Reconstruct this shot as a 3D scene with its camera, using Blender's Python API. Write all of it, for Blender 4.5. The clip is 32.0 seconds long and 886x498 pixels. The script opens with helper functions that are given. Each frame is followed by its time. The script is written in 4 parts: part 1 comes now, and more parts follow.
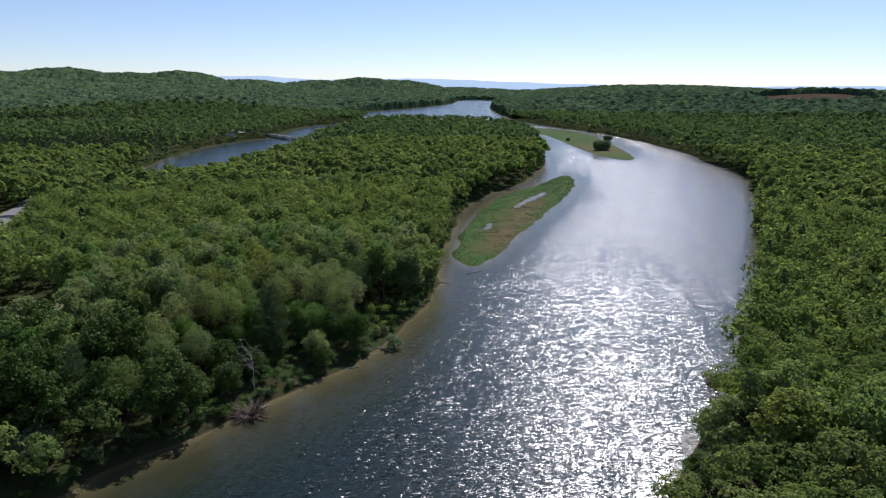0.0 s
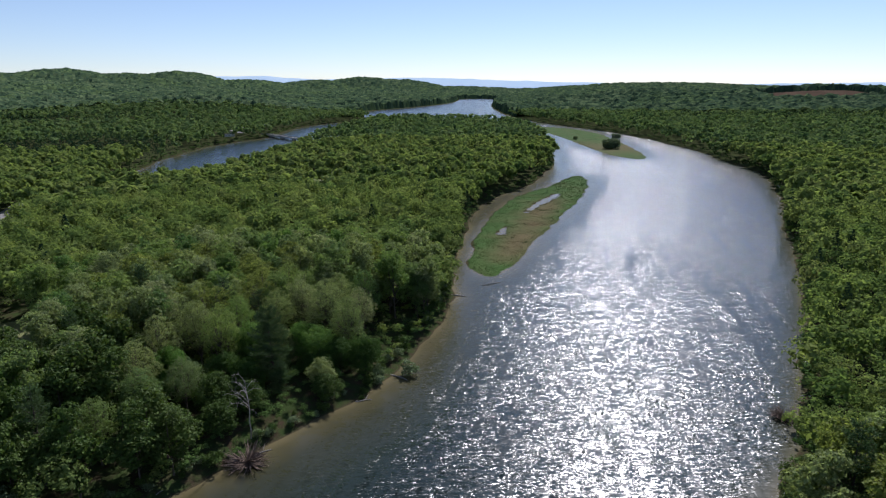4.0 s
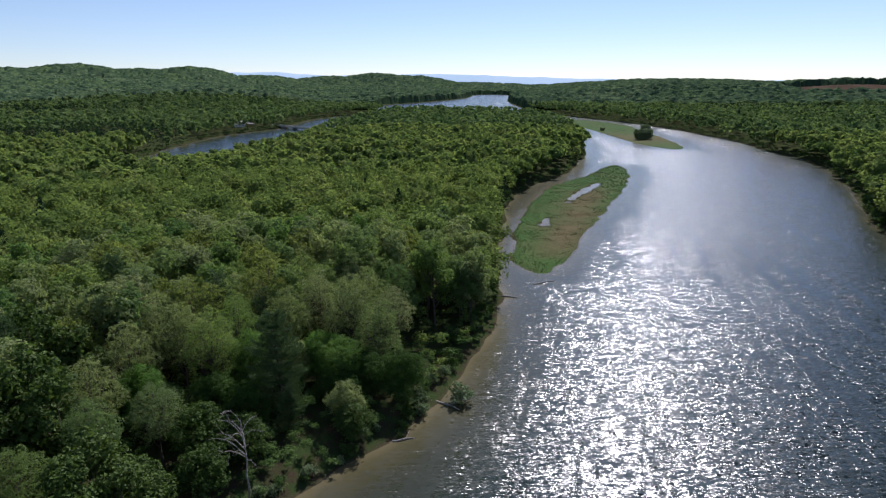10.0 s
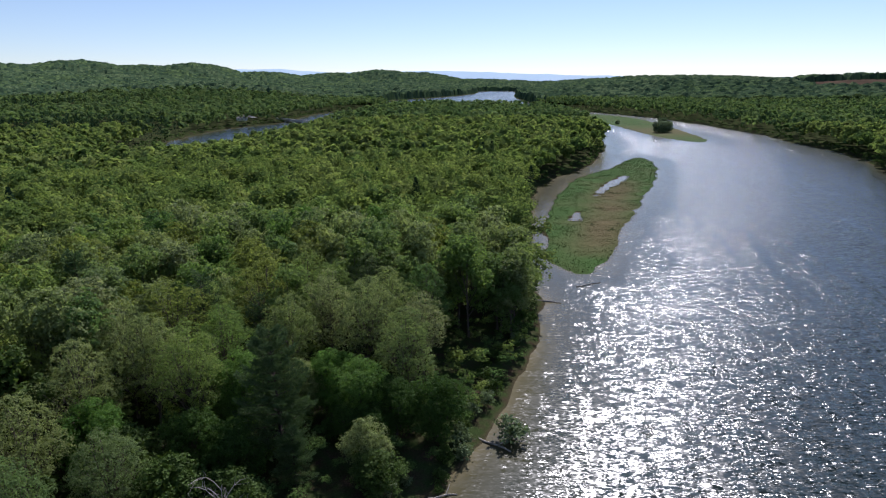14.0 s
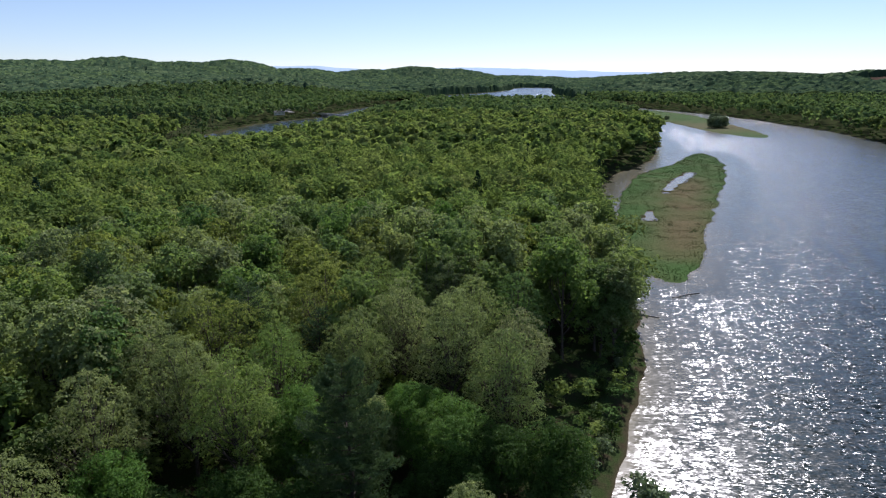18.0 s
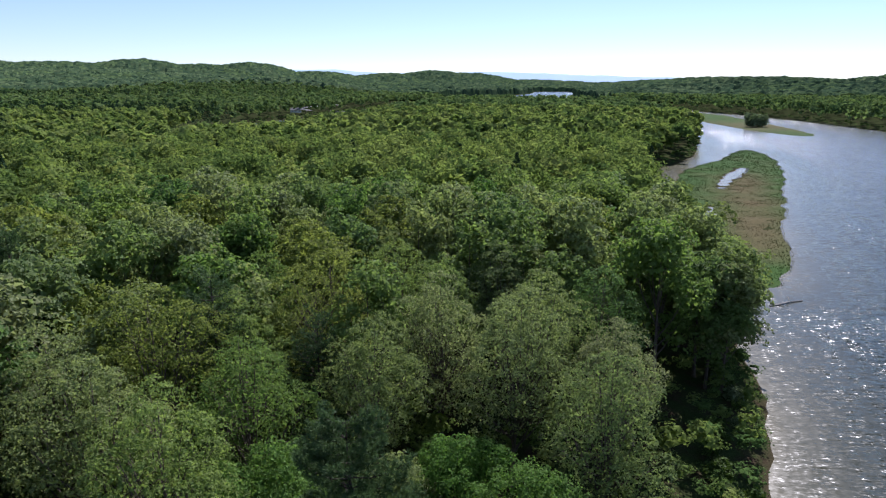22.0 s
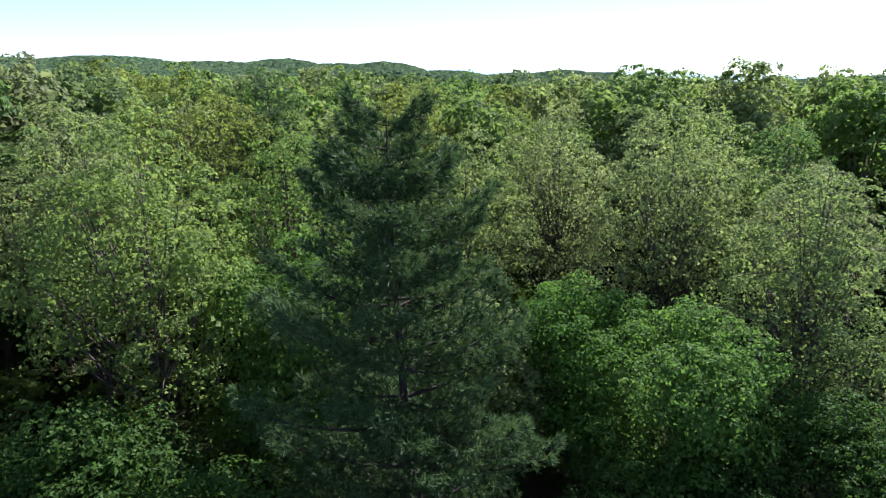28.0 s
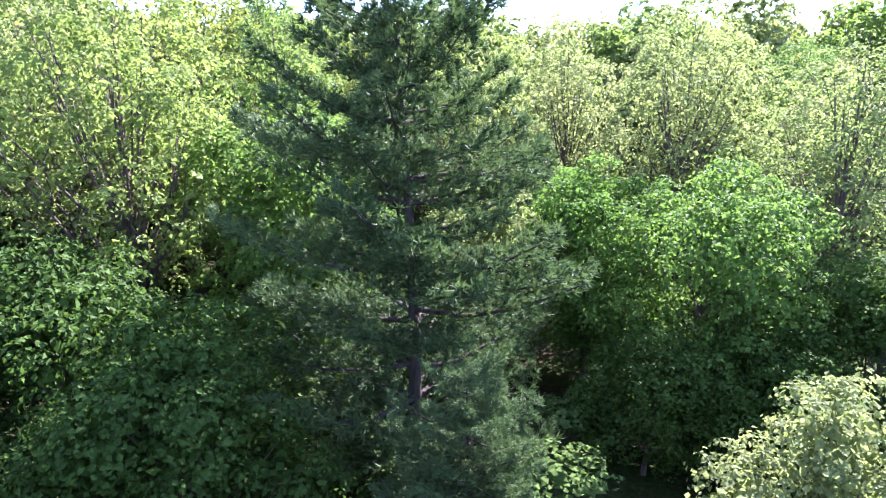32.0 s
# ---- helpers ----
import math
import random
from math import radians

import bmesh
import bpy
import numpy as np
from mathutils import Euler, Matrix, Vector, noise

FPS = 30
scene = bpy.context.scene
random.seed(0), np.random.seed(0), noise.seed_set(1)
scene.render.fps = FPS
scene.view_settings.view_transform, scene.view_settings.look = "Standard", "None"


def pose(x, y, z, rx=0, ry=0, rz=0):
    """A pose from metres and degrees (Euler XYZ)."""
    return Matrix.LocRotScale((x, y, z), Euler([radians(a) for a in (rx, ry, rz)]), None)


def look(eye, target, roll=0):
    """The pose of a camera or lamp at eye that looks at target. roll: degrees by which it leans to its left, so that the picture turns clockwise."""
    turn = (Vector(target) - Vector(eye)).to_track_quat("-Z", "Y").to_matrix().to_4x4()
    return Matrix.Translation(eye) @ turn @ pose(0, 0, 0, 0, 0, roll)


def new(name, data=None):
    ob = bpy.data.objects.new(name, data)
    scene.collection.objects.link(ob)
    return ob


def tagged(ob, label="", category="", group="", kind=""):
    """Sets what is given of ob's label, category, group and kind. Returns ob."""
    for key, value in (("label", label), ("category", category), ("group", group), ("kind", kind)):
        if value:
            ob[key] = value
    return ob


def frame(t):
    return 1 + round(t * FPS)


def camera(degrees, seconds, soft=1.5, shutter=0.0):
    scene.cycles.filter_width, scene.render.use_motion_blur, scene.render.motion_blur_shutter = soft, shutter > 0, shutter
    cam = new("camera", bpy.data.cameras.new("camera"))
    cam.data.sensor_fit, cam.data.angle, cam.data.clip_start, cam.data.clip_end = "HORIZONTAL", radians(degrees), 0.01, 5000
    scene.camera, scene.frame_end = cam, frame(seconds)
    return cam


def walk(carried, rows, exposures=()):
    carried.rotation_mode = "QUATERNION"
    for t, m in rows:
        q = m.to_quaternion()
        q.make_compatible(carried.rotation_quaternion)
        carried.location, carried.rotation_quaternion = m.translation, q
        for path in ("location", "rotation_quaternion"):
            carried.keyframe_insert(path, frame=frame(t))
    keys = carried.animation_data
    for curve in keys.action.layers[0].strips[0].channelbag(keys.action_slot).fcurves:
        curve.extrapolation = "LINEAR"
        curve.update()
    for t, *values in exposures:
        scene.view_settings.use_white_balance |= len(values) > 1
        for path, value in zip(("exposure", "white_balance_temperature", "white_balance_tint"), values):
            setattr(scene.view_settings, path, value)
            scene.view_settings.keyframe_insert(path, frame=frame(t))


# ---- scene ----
cam = camera(70, 32.0, 1.25)

# Path of the drone: seconds, place, turn to the left, tilt up, lean.
PATH = [
    (0, 0.00, 0.00, 75.00, -0.00, -14.62, 0.17),
    (1, -1.17, 5.82, 75.45, -0.01, -14.68, 0.06),
    (2, -2.56, 11.55, 75.65, -0.20, -14.72, -0.08),
    (3, -3.61, 16.58, 74.66, 0.03, -14.67, -0.12),
    (3.5, -4.49, 19.20, 74.01, 0.03, -14.67, -0.17),
    (5.5, -7.91, 30.70, 69.81, 0.22, -14.75, -0.20),
    (6.5, -9.76, 37.06, 67.64, 0.47, -14.76, -0.22),
    (7.5, -11.44, 43.46, 65.81, 0.71, -14.80, -0.17),
    (8.5, -13.16, 50.05, 63.98, 0.93, -14.85, -0.18),
    (9.5, -14.74, 56.58, 61.83, 1.08, -14.83, -0.15),
    (10.5, -16.47, 63.33, 59.89, 1.09, -14.84, -0.13),
    (11.5, -18.04, 70.25, 57.86, 1.16, -14.88, -0.13),
    (12.5, -19.63, 76.94, 55.96, 1.25, -14.89, -0.16),
    (13.5, -21.68, 83.04, 54.25, 1.40, -14.97, -0.18),
    (14.5, -23.53, 88.87, 52.89, 1.65, -15.03, -0.16),
    (16.5, -29.96, 96.78, 51.77, 4.14, -15.23, -0.19),
    (17.25, -31.18, 101.63, 50.40, 4.42, -15.19, -0.20),
    (18, -33.05, 106.93, 48.92, 4.32, -15.21, -0.18),
    (19, -35.24, 115.12, 46.23, 4.46, -15.10, -0.13),
    (20, -37.13, 123.08, 43.86, 4.24, -15.03, -0.04),
    (21, -38.57, 129.29, 41.40, 4.23, -14.87, -0.01),
    (21.5, -38.95, 131.44, 40.24, 4.61, -14.81, 0.04),
    (22, -39.10, 133.18, 39.19, 5.84, -14.73, 0.10),
    (22.5, -39.18, 134.52, 38.07, 7.96, -14.66, 0.20),
    (23, -39.26, 135.69, 36.79, 10.37, -14.64, 0.44),
    (23.5, -39.42, 137.02, 35.67, 12.09, -14.47, 0.36),
    (24, -39.61, 138.21, 34.50, 12.83, -14.71, 0.37),
    (24.5, -39.77, 139.04, 33.36, 13.74, -14.32, 0.27),
    (26.5, -39.62, 141.91, 28.36, 14.63, -14.79, 0.26),
    (27, -39.44, 142.59, 26.61, 15.81, -14.53, 0.28),
    (27.5, -39.48, 143.19, 24.97, 16.82, -14.68, 0.26),
    (28, -39.61, 143.60, 23.19, 17.10, -14.58, 0.21),
    (28.5, -39.81, 144.03, 21.47, 17.08, -14.41, 0.09),
    (29, -39.79, 144.48, 19.95, 17.20, -14.46, -0.06),
    (29.5, -39.83, 144.73, 18.84, 17.05, -14.54, -0.05),
    (30, -39.93, 144.92, 18.02, 16.78, -14.73, 0.09),
    (30.5, -39.93, 144.93, 17.73, 16.77, -14.99, 0.11),
    (31, -39.90, 144.96, 17.73, 16.81, -15.12, 0.11),
    (31.5, -39.98, 144.85, 17.66, 17.24, -15.37, 0.16),
    (32, -40.48, 144.61, 17.13, 16.54, -14.63, 0.06),
]


def flown(x, y, z, turn, tilt, lean):
    a, b = radians(turn), radians(tilt)
    way = Vector((-math.sin(a) * math.cos(b), math.cos(a) * math.cos(b), math.sin(b)))
    return look((x, y, z), Vector((x, y, z)) + way * 10, lean)


walk(cam, [(r[0], flown(*r[1:])) for r in PATH],
     [(0, 0.35, 5850, 18), (20, 0.5, 5850, 20), (24, 1.0, 5700, 20), (28.6, 1.5, 5700, 19), (29.3, 1.75, 5700, 23), (30.2, 2.45, 5700, 31), (31, 2.9, 5650, 33), (32, 3.1, 5600, 36)])

# ---- light ----
SUN_AZ, SUN_EL = 19.0, 43.0      # degrees: right of +y, above the horizon
world = bpy.data.worlds.new("sky")
scene.world = world
world.use_nodes = True
nt = world.node_tree
sky = nt.nodes.new("ShaderNodeTexSky")
sky.sky_type = "NISHITA"
sky.sun_disc = False
sky.sun_elevation, sky.sun_rotation = radians(SUN_EL), radians(SUN_AZ)
sky.air_density, sky.dust_density, sky.ozone_density = 1.0, 0.2, 1.8
sky.altitude = 1900
veil = nt.nodes.new("ShaderNodeMix")     # thin summer haze over the whole sky
veil.data_type = "RGBA"
veil.inputs[0].default_value = 0.12
veil.inputs[7].default_value = (7.6, 9.0, 11.0, 1)
nt.links.new(sky.outputs[0], veil.inputs[6])
nt.links.new(veil.outputs[2], nt.nodes["Background"].inputs[0])
nt.nodes["Background"].inputs[1].default_value = 0.075
sun_data = bpy.data.lights.new("sun", "SUN")
sun_data.energy, sun_data.angle, sun_data.color = 5.0, radians(0.53), (1.0, 0.95, 0.87)
sun = new("sun", sun_data)
a, e = radians(SUN_AZ), radians(SUN_EL)
to_sun = Vector((math.sin(a) * math.cos(e), math.cos(a) * math.cos(e), math.sin(e)))
sun.matrix_world = look(to_sun * 300, (0, 0, 0))

# ---- materials ----


def material(name, rough=0.8, spec=0.3):
    m = bpy.data.materials.new(name)
    m.use_nodes = True
    t = m.node_tree
    p = t.nodes["Principled BSDF"]
    p.inputs["Roughness"].default_value = rough
    p.inputs["Specular IOR Level"].default_value = spec
    return m, t, p


def node(t, kind, **values):
    n = t.nodes.new(kind)
    for key, value in values.items():
        n.inputs[key].default_value = value
    return n


def ramp(t, source, stops):
    r = t.nodes.new("ShaderNodeValToRGB")
    while len(r.color_ramp.elements) < len(stops):
        r.color_ramp.elements.new(0.5)
    for el, (at, col) in zip(r.color_ramp.elements, stops):
        el.position, el.color = at, (*col, 1)
    t.links.new(source, r.inputs[0])
    return r.outputs[0]


def mixed(t, fac, a, b, how="MIX"):
    m = t.nodes.new("ShaderNodeMix")
    m.data_type, m.blend_type = "RGBA", how
    for slot, v in ((m.inputs[0], fac), (m.inputs[6], a), (m.inputs[7], b)):
        if hasattr(v, "links"):
            t.links.new(v, slot)
        elif isinstance(v, (int, float)):
            slot.default_value = v
        else:
            slot.default_value = (*v, 1)
    return m.outputs[2]


def noise_at(t, scale, detail=3.0, rough=0.55, stretch=None, turn=0.0, space="Object"):
    c = t.nodes.new("ShaderNodeTexCoord")
    n = node(t, "ShaderNodeTexNoise", Scale=scale, Detail=detail, Roughness=rough)
    if stretch:
        m = t.nodes.new("ShaderNodeMapping")
        m.inputs["Scale"].default_value = stretch
        m.inputs["Rotation"].default_value = (0, 0, radians(turn))
        t.links.new(c.outputs[space], m.inputs[0])
        t.links.new(m.outputs[0], n.inputs[0])
    else:
        t.links.new(c.outputs[space], n.inputs[0])
    return n.outputs[0]


def bumped(t, p, height, strength, distance):
    b = node(t, "ShaderNodeBump", Strength=strength, Distance=distance)
    t.links.new(height, b.inputs["Height"])
    t.links.new(b.outputs[0], p.inputs["Normal"])


def leaf_material(name, cols, through_leaf=0.36, own=True, spread=0.35, gloss=0.1):
    """Leaves: a tint for the tree, a lighter or darker one for each leaf, and light passing through."""
    m, t, p = material(name, 0.6, gloss)
    if own:
        tint = t.nodes.new("ShaderNodeObjectInfo").outputs["Random"]
    else:
        at = t.nodes.new("ShaderNodeAttribute")
        at.attribute_name = "tint"
        tint = at.outputs["Fac"]
    base = ramp(t, tint, [(i / (len(cols) - 1), c) for i, c in enumerate(cols)])
    island = t.nodes.new("ShaderNodeNewGeometry").outputs["Random Per Island"]
    value = t.nodes.new("ShaderNodeMapRange")
    value.inputs["To Min"].default_value, value.inputs["To Max"].default_value = 1 - spread, 1 + spread
    t.links.new(island, value.inputs[0])
    hsv = node(t, "ShaderNodeHueSaturation", Saturation=1.0)
    t.links.new(base, hsv.inputs["Color"])
    t.links.new(value.outputs[0], hsv.inputs["Value"])
    t.links.new(hsv.outputs[0], p.inputs["Base Color"])
    tr = t.nodes.new("ShaderNodeBsdfTranslucent")
    warm = mixed(t, 1.0, hsv.outputs[0], (1.08, 1.10, 0.78), "MULTIPLY")
    t.links.new(warm, tr.inputs[0])
    mix = t.nodes.new("ShaderNodeMixShader")
    mix.inputs[0].default_value = through_leaf
    t.links.new(p.outputs[0], mix.inputs[1])
    t.links.new(tr.outputs[0], mix.inputs[2])
    t.links.new(mix.outputs[0], t.nodes["Material Output"].inputs[0])
    return m


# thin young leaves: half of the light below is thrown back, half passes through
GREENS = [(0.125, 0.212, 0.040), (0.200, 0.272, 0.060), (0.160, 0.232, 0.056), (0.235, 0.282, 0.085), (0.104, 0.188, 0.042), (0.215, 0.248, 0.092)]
WILD = [(0.110, 0.170, 0.062), (0.190, 0.238, 0.085), (0.140, 0.195, 0.074), (0.205, 0.242, 0.100), (0.105, 0.160, 0.062), (0.190, 0.210, 0.095)]
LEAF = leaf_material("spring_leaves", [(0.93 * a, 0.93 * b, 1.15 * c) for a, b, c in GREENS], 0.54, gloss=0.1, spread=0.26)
# leaf green darkened: the shade of the backlit bank is put into the colour
LEAF_SHADED = leaf_material("shade_darkened_leaves", [(0.056, 0.096, 0.020), (0.070, 0.108, 0.024)], 0.34)
LEAF_GREEN = leaf_material("green_leaves", [(0.050, 0.100, 0.020), (0.062, 0.114, 0.024)], 0.44)
LEAF_FRESH = leaf_material("fresh_maple_leaves", [(0.096, 0.186, 0.036), (0.118, 0.205, 0.046)], 0.50)
LEAF_OLIVE = leaf_material("olive_oak_leaves", [(0.165, 0.208, 0.044), (0.185, 0.222, 0.054)], 0.54)
LEAF_PALE = leaf_material("pale_leaves", [(0.200, 0.250, 0.096), (0.225, 0.265, 0.114)], 0.54)
WOODS = leaf_material("woods_leaves", [(0.96 * a, 0.99 * b, 0.74 * c) for a, b, c in WILD], 0.50, own=False, gloss=0.0, spread=0.22)
# hill greens cooled and darkened, with distance haze mixed into the base colours
HILLTOPS = leaf_material("haze_tinted_hill_leaves", [(0.036, 0.068, 0.030), (0.080, 0.116, 0.046), (0.026, 0.048, 0.028), (0.088, 0.120, 0.056), (0.020, 0.038, 0.025)], 0.15, own=False, spread=0.3, gloss=0.0)
# woods greens dimmed: far crowns' self-shading and haze put into the colour
FAR_WOODS = leaf_material("dimmed_far_woods_leaves", [(0.098, 0.162, 0.054), (0.150, 0.212, 0.074), (0.070, 0.122, 0.046), (0.158, 0.212, 0.080), (0.058, 0.100, 0.042)], 0.42, own=False, spread=0.2, gloss=0.0)
# dark shrub greens stand in for shade under trees and along the waterline
SHRUB_SHADED = leaf_material("shaded_shrub_leaves", [(0.050, 0.095, 0.026), (0.085, 0.135, 0.038), (0.065, 0.110, 0.030)], 0.3, own=False, gloss=0.0)
NEEDLE = leaf_material("pine_needles", [(0.058, 0.102, 0.038), (0.080, 0.128, 0.048)], 0.30, spread=0.35, gloss=0.15)
NEEDLE_FAR = leaf_material("woods_needles", [(0.024, 0.048, 0.024), (0.038, 0.064, 0.030)], 0.15, own=False, gloss=0.0)
WILLOW = leaf_material("grey_willow_leaves", [(0.120, 0.165, 0.080), (0.150, 0.195, 0.098)], 0.35)


def bark_material(name, dark, light):
    m, t, p = material(name, 0.9, 0.15)
    n = noise_at(t, 6.0, 5.0, 0.65, (1, 1, 0.25))
    t.links.new(ramp(t, n, [(0.3, dark), (0.7, light)]), p.inputs["Base Color"])
    bumped(t, p, n, 0.7, 0.04)
    return m


BARK = bark_material("grey_brown_bark", (0.045, 0.035, 0.028), (0.15, 0.12, 0.095))
BARK_DARK = bark_material("dark_pine_bark", (0.022, 0.018, 0.016), (0.075, 0.06, 0.05))
DEADWOOD = bark_material("bleached_deadwood", (0.15, 0.13, 0.11), (0.38, 0.35, 0.31))
TWIG = bark_material("dead_brown_twigs", (0.10, 0.072, 0.056), (0.22, 0.165, 0.13))

# ground: leaf litter in the woods, silt by the water
GROUND, t, p = material("forest_floor", 0.95, 0.0)
n1, n2 = noise_at(t, 0.35, 6.0, 0.65), noise_at(t, 5.0, 4.0, 0.7)
litter = ramp(t, n2, [(0.25, (0.020, 0.016, 0.011)), (0.5, (0.042, 0.031, 0.020)), (0.75, (0.085, 0.060, 0.040))])
moss = ramp(t, n2, [(0.3, (0.020, 0.032, 0.010)), (0.7, (0.044, 0.064, 0.022))])
soil = mixed(t, ramp(t, n1, [(0.36, (0, 0, 0)), (0.56, (1, 1, 1))]), litter, moss)
sea = t.nodes.new("ShaderNodeNewGeometry")
sep = t.nodes.new("ShaderNodeSeparateXYZ")
t.links.new(sea.outputs["Position"], sep.inputs[0])
low = t.nodes.new("ShaderNodeMapRange")
low.inputs["From Min"].default_value, low.inputs["From Max"].default_value = 0.02, 0.22
t.links.new(sep.outputs["Z"], low.inputs[0])
silt = ramp(t, n2, [(0.3, (0.034, 0.029, 0.016)), (0.7, (0.066, 0.054, 0.032))])
t.links.new(mixed(t, low.outputs[0], silt, soil), p.inputs["Base Color"])
bumped(t, p, n2, 0.8, 0.12)

# river: dark greenish water, browner over the silt, wind ripples with calm lanes
WATER, t, p = material("river_water", 0.21, 0.5)
p.inputs["IOR"].default_value = 1.33
dep = t.nodes.new("ShaderNodeAttribute")
dep.attribute_name = "depth"
wavy = noise_at(t, 0.035, 5.0, 0.65)
add = t.nodes.new("ShaderNodeMath")
add.operation = "MULTIPLY_ADD"
t.links.new(wavy, add.inputs[0])
add.inputs[1].default_value = 0.20
t.links.new(dep.outputs["Fac"], add.inputs[2])
t.links.new(ramp(t, add.outputs[0], [(0.08, (0.135, 0.110, 0.056)), (0.19, (0.062, 0.055, 0.026)), (0.36, (0.030, 0.031, 0.015)), (0.75, (0.012, 0.019, 0.012)), (1.0, (0.008, 0.015, 0.013))]), p.inputs["Base Color"])


def laid(long, across, turn):
    """Coordinates stretched along a direction on the water, in features of those lengths."""
    c = t.nodes.new("ShaderNodeTexCoord")
    m = t.nodes.new("ShaderNodeMapping")
    m.vector_type = "TEXTURE"
    m.inputs["Scale"].default_value, m.inputs["Rotation"].default_value = (across, long, 1), (0, 0, radians(turn))
    t.links.new(c.outputs["Object"], m.inputs[0])
    return m.outputs[0]


def streaks(long, across, turn, detail, stops):
    n = node(t, "ShaderNodeTexNoise", Scale=1.0, Detail=detail, Roughness=0.62)
    t.links.new(laid(long, across, turn), n.inputs[0])
    return ramp(t, n.outputs[0], [(at, (v, v, v)) for at, v in stops])


def wave_slopes(long, crest, turn, detail, steep):
    """Slopes of one set of waves of that length and crest, as a vector."""
    n = node(t, "ShaderNodeTexNoise", Scale=1.0, Detail=detail, Roughness=0.6)
    t.links.new(laid(long, crest, turn), n.inputs[0])
    v = t.nodes.new("ShaderNodeVectorMath")
    v.operation = "MULTIPLY_ADD"
    t.links.new(n.outputs["Color"], v.inputs[0])
    v.inputs[1].default_value, v.inputs[2].default_value = (steep * 0.7, steep * 1.25, 0), (-steep * 0.35, -steep * 0.625, 0)
    return v.outputs[0]


def vector_sum(a, b, how="ADD"):
    v = t.nodes.new("ShaderNodeVectorMath")
    v.operation = how
    t.links.new(a, v.inputs[0])
    t.links.new(b, v.inputs[1])
    return v.outputs[0]


# slicks and gusts drawn out down the wind, calm water by the banks
wind = streaks(80, 5.5, -12, 2, [(0.36, 0.45), (0.45, 0.9), (0.6, 1.08)])
wind = mixed(t, 1.0, wind, streaks(15, 2.0, -13, 3, [(0.36, 0.45), (0.5, 0.95), (0.64, 1.3)]), "MULTIPLY")
wind = mixed(t, 1.0, wind, streaks(5, 0.9, -14, 2, [(0.36, 0.40), (0.5, 0.95), (0.64, 1.4)]), "MULTIPLY")
wind = mixed(t, 1.0, wind, ramp(t, dep.outputs["Fac"], [(0.0, (0.14, 0.14, 0.14)), (0.3, (0.42, 0.42, 0.42)), (0.8, (1.0, 1.0, 1.0))]), "MULTIPLY")
waves = vector_sum(wave_slopes(0.60, 1.7, 4, 2.0, 1.25), wave_slopes(0.22, 0.55, -8, 1.0, 1.25))
waves = vector_sum(waves, wave_slopes(1.9, 6.0, 8, 1.0, 0.34))
facing = t.nodes.new("ShaderNodeVectorMath")
facing.operation = "ADD"
t.links.new(vector_sum(waves, wind, "MULTIPLY"), facing.inputs[0])
facing.inputs[1].default_value = (0, 0, 1)
even = t.nodes.new("ShaderNodeVectorMath")
even.operation = "NORMALIZE"
t.links.new(facing.outputs[0], even.inputs[0])
t.links.new(even.outputs[0], p.inputs["Normal"])

# marsh and grass
MARSH, t, p = material("marsh_grass", 0.95, 0.04)
at = t.nodes.new("ShaderNodeAttribute")
at.attribute_name = "tint"
fine = noise_at(t, 1.2, 4.0, 0.7)
green = ramp(t, fine, [(0.3, (0.030, 0.064, 0.014)), (0.7, (0.052, 0.098, 0.024))])
brown = ramp(t, fine, [(0.3, (0.070, 0.056, 0.026)), (0.7, (0.130, 0.096, 0.048))])
t.links.new(mixed(t, at.outputs["Fac"], green, brown), p.inputs["Base Color"])
bumped(t, p, fine, 0.9, 0.15)


def plain(name, dark, light, scale=2.0, rough=0.8, spec=0.3):
    m, t, p = material(name, rough, spec)
    n = noise_at(t, scale, 5.0, 0.65)
    t.links.new(ramp(t, n, [(0.3, dark), (0.7, light)]), p.inputs["Base Color"])
    bumped(t, p, n, 0.3, 0.02)
    return m


ASPHALT = plain("worn_asphalt", (0.10, 0.10, 0.10), (0.20, 0.19, 0.18), 0.6)
MEADOW = plain("dry_meadow", (0.075, 0.095, 0.026), (0.155, 0.150, 0.055), 0.3)
FIELD = plain("ploughed_field", (0.050, 0.036, 0.026), (0.085, 0.060, 0.042), 0.02, 1.0, 0.0)
CONCRETE = plain("pale_concrete", (0.30, 0.29, 0.27), (0.46, 0.44, 0.41), 0.8)
SIDING = plain("white_siding", (0.62, 0.62, 0.60), (0.80, 0.80, 0.78), 1.5)
ROOF = plain("grey_shingles", (0.10, 0.10, 0.105), (0.19, 0.185, 0.18), 2.0)
# ridge backdrop: air haze painted pale blue, plus emission to keep it light
DISTANT, t, p = material("painted_haze_ridge", 1.0, 0.0)
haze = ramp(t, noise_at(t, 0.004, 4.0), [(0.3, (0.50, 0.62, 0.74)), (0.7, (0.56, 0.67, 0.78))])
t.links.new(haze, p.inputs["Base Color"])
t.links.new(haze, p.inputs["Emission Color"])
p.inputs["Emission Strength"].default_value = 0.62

# ---- numbers and meshes ----
rng = np.random.default_rng(7)


def hashed(ix, iy, seed):
    h = (ix.astype(np.int64) * 374761393 + iy.astype(np.int64) * 668265263 + seed * 974634777) & 0x7FFFFFFF
    h = ((h ^ (h >> 13)) * 1274126177) & 0x7FFFFFFF
    return ((h ^ (h >> 16)) & 0xFFFF) / 65535.0


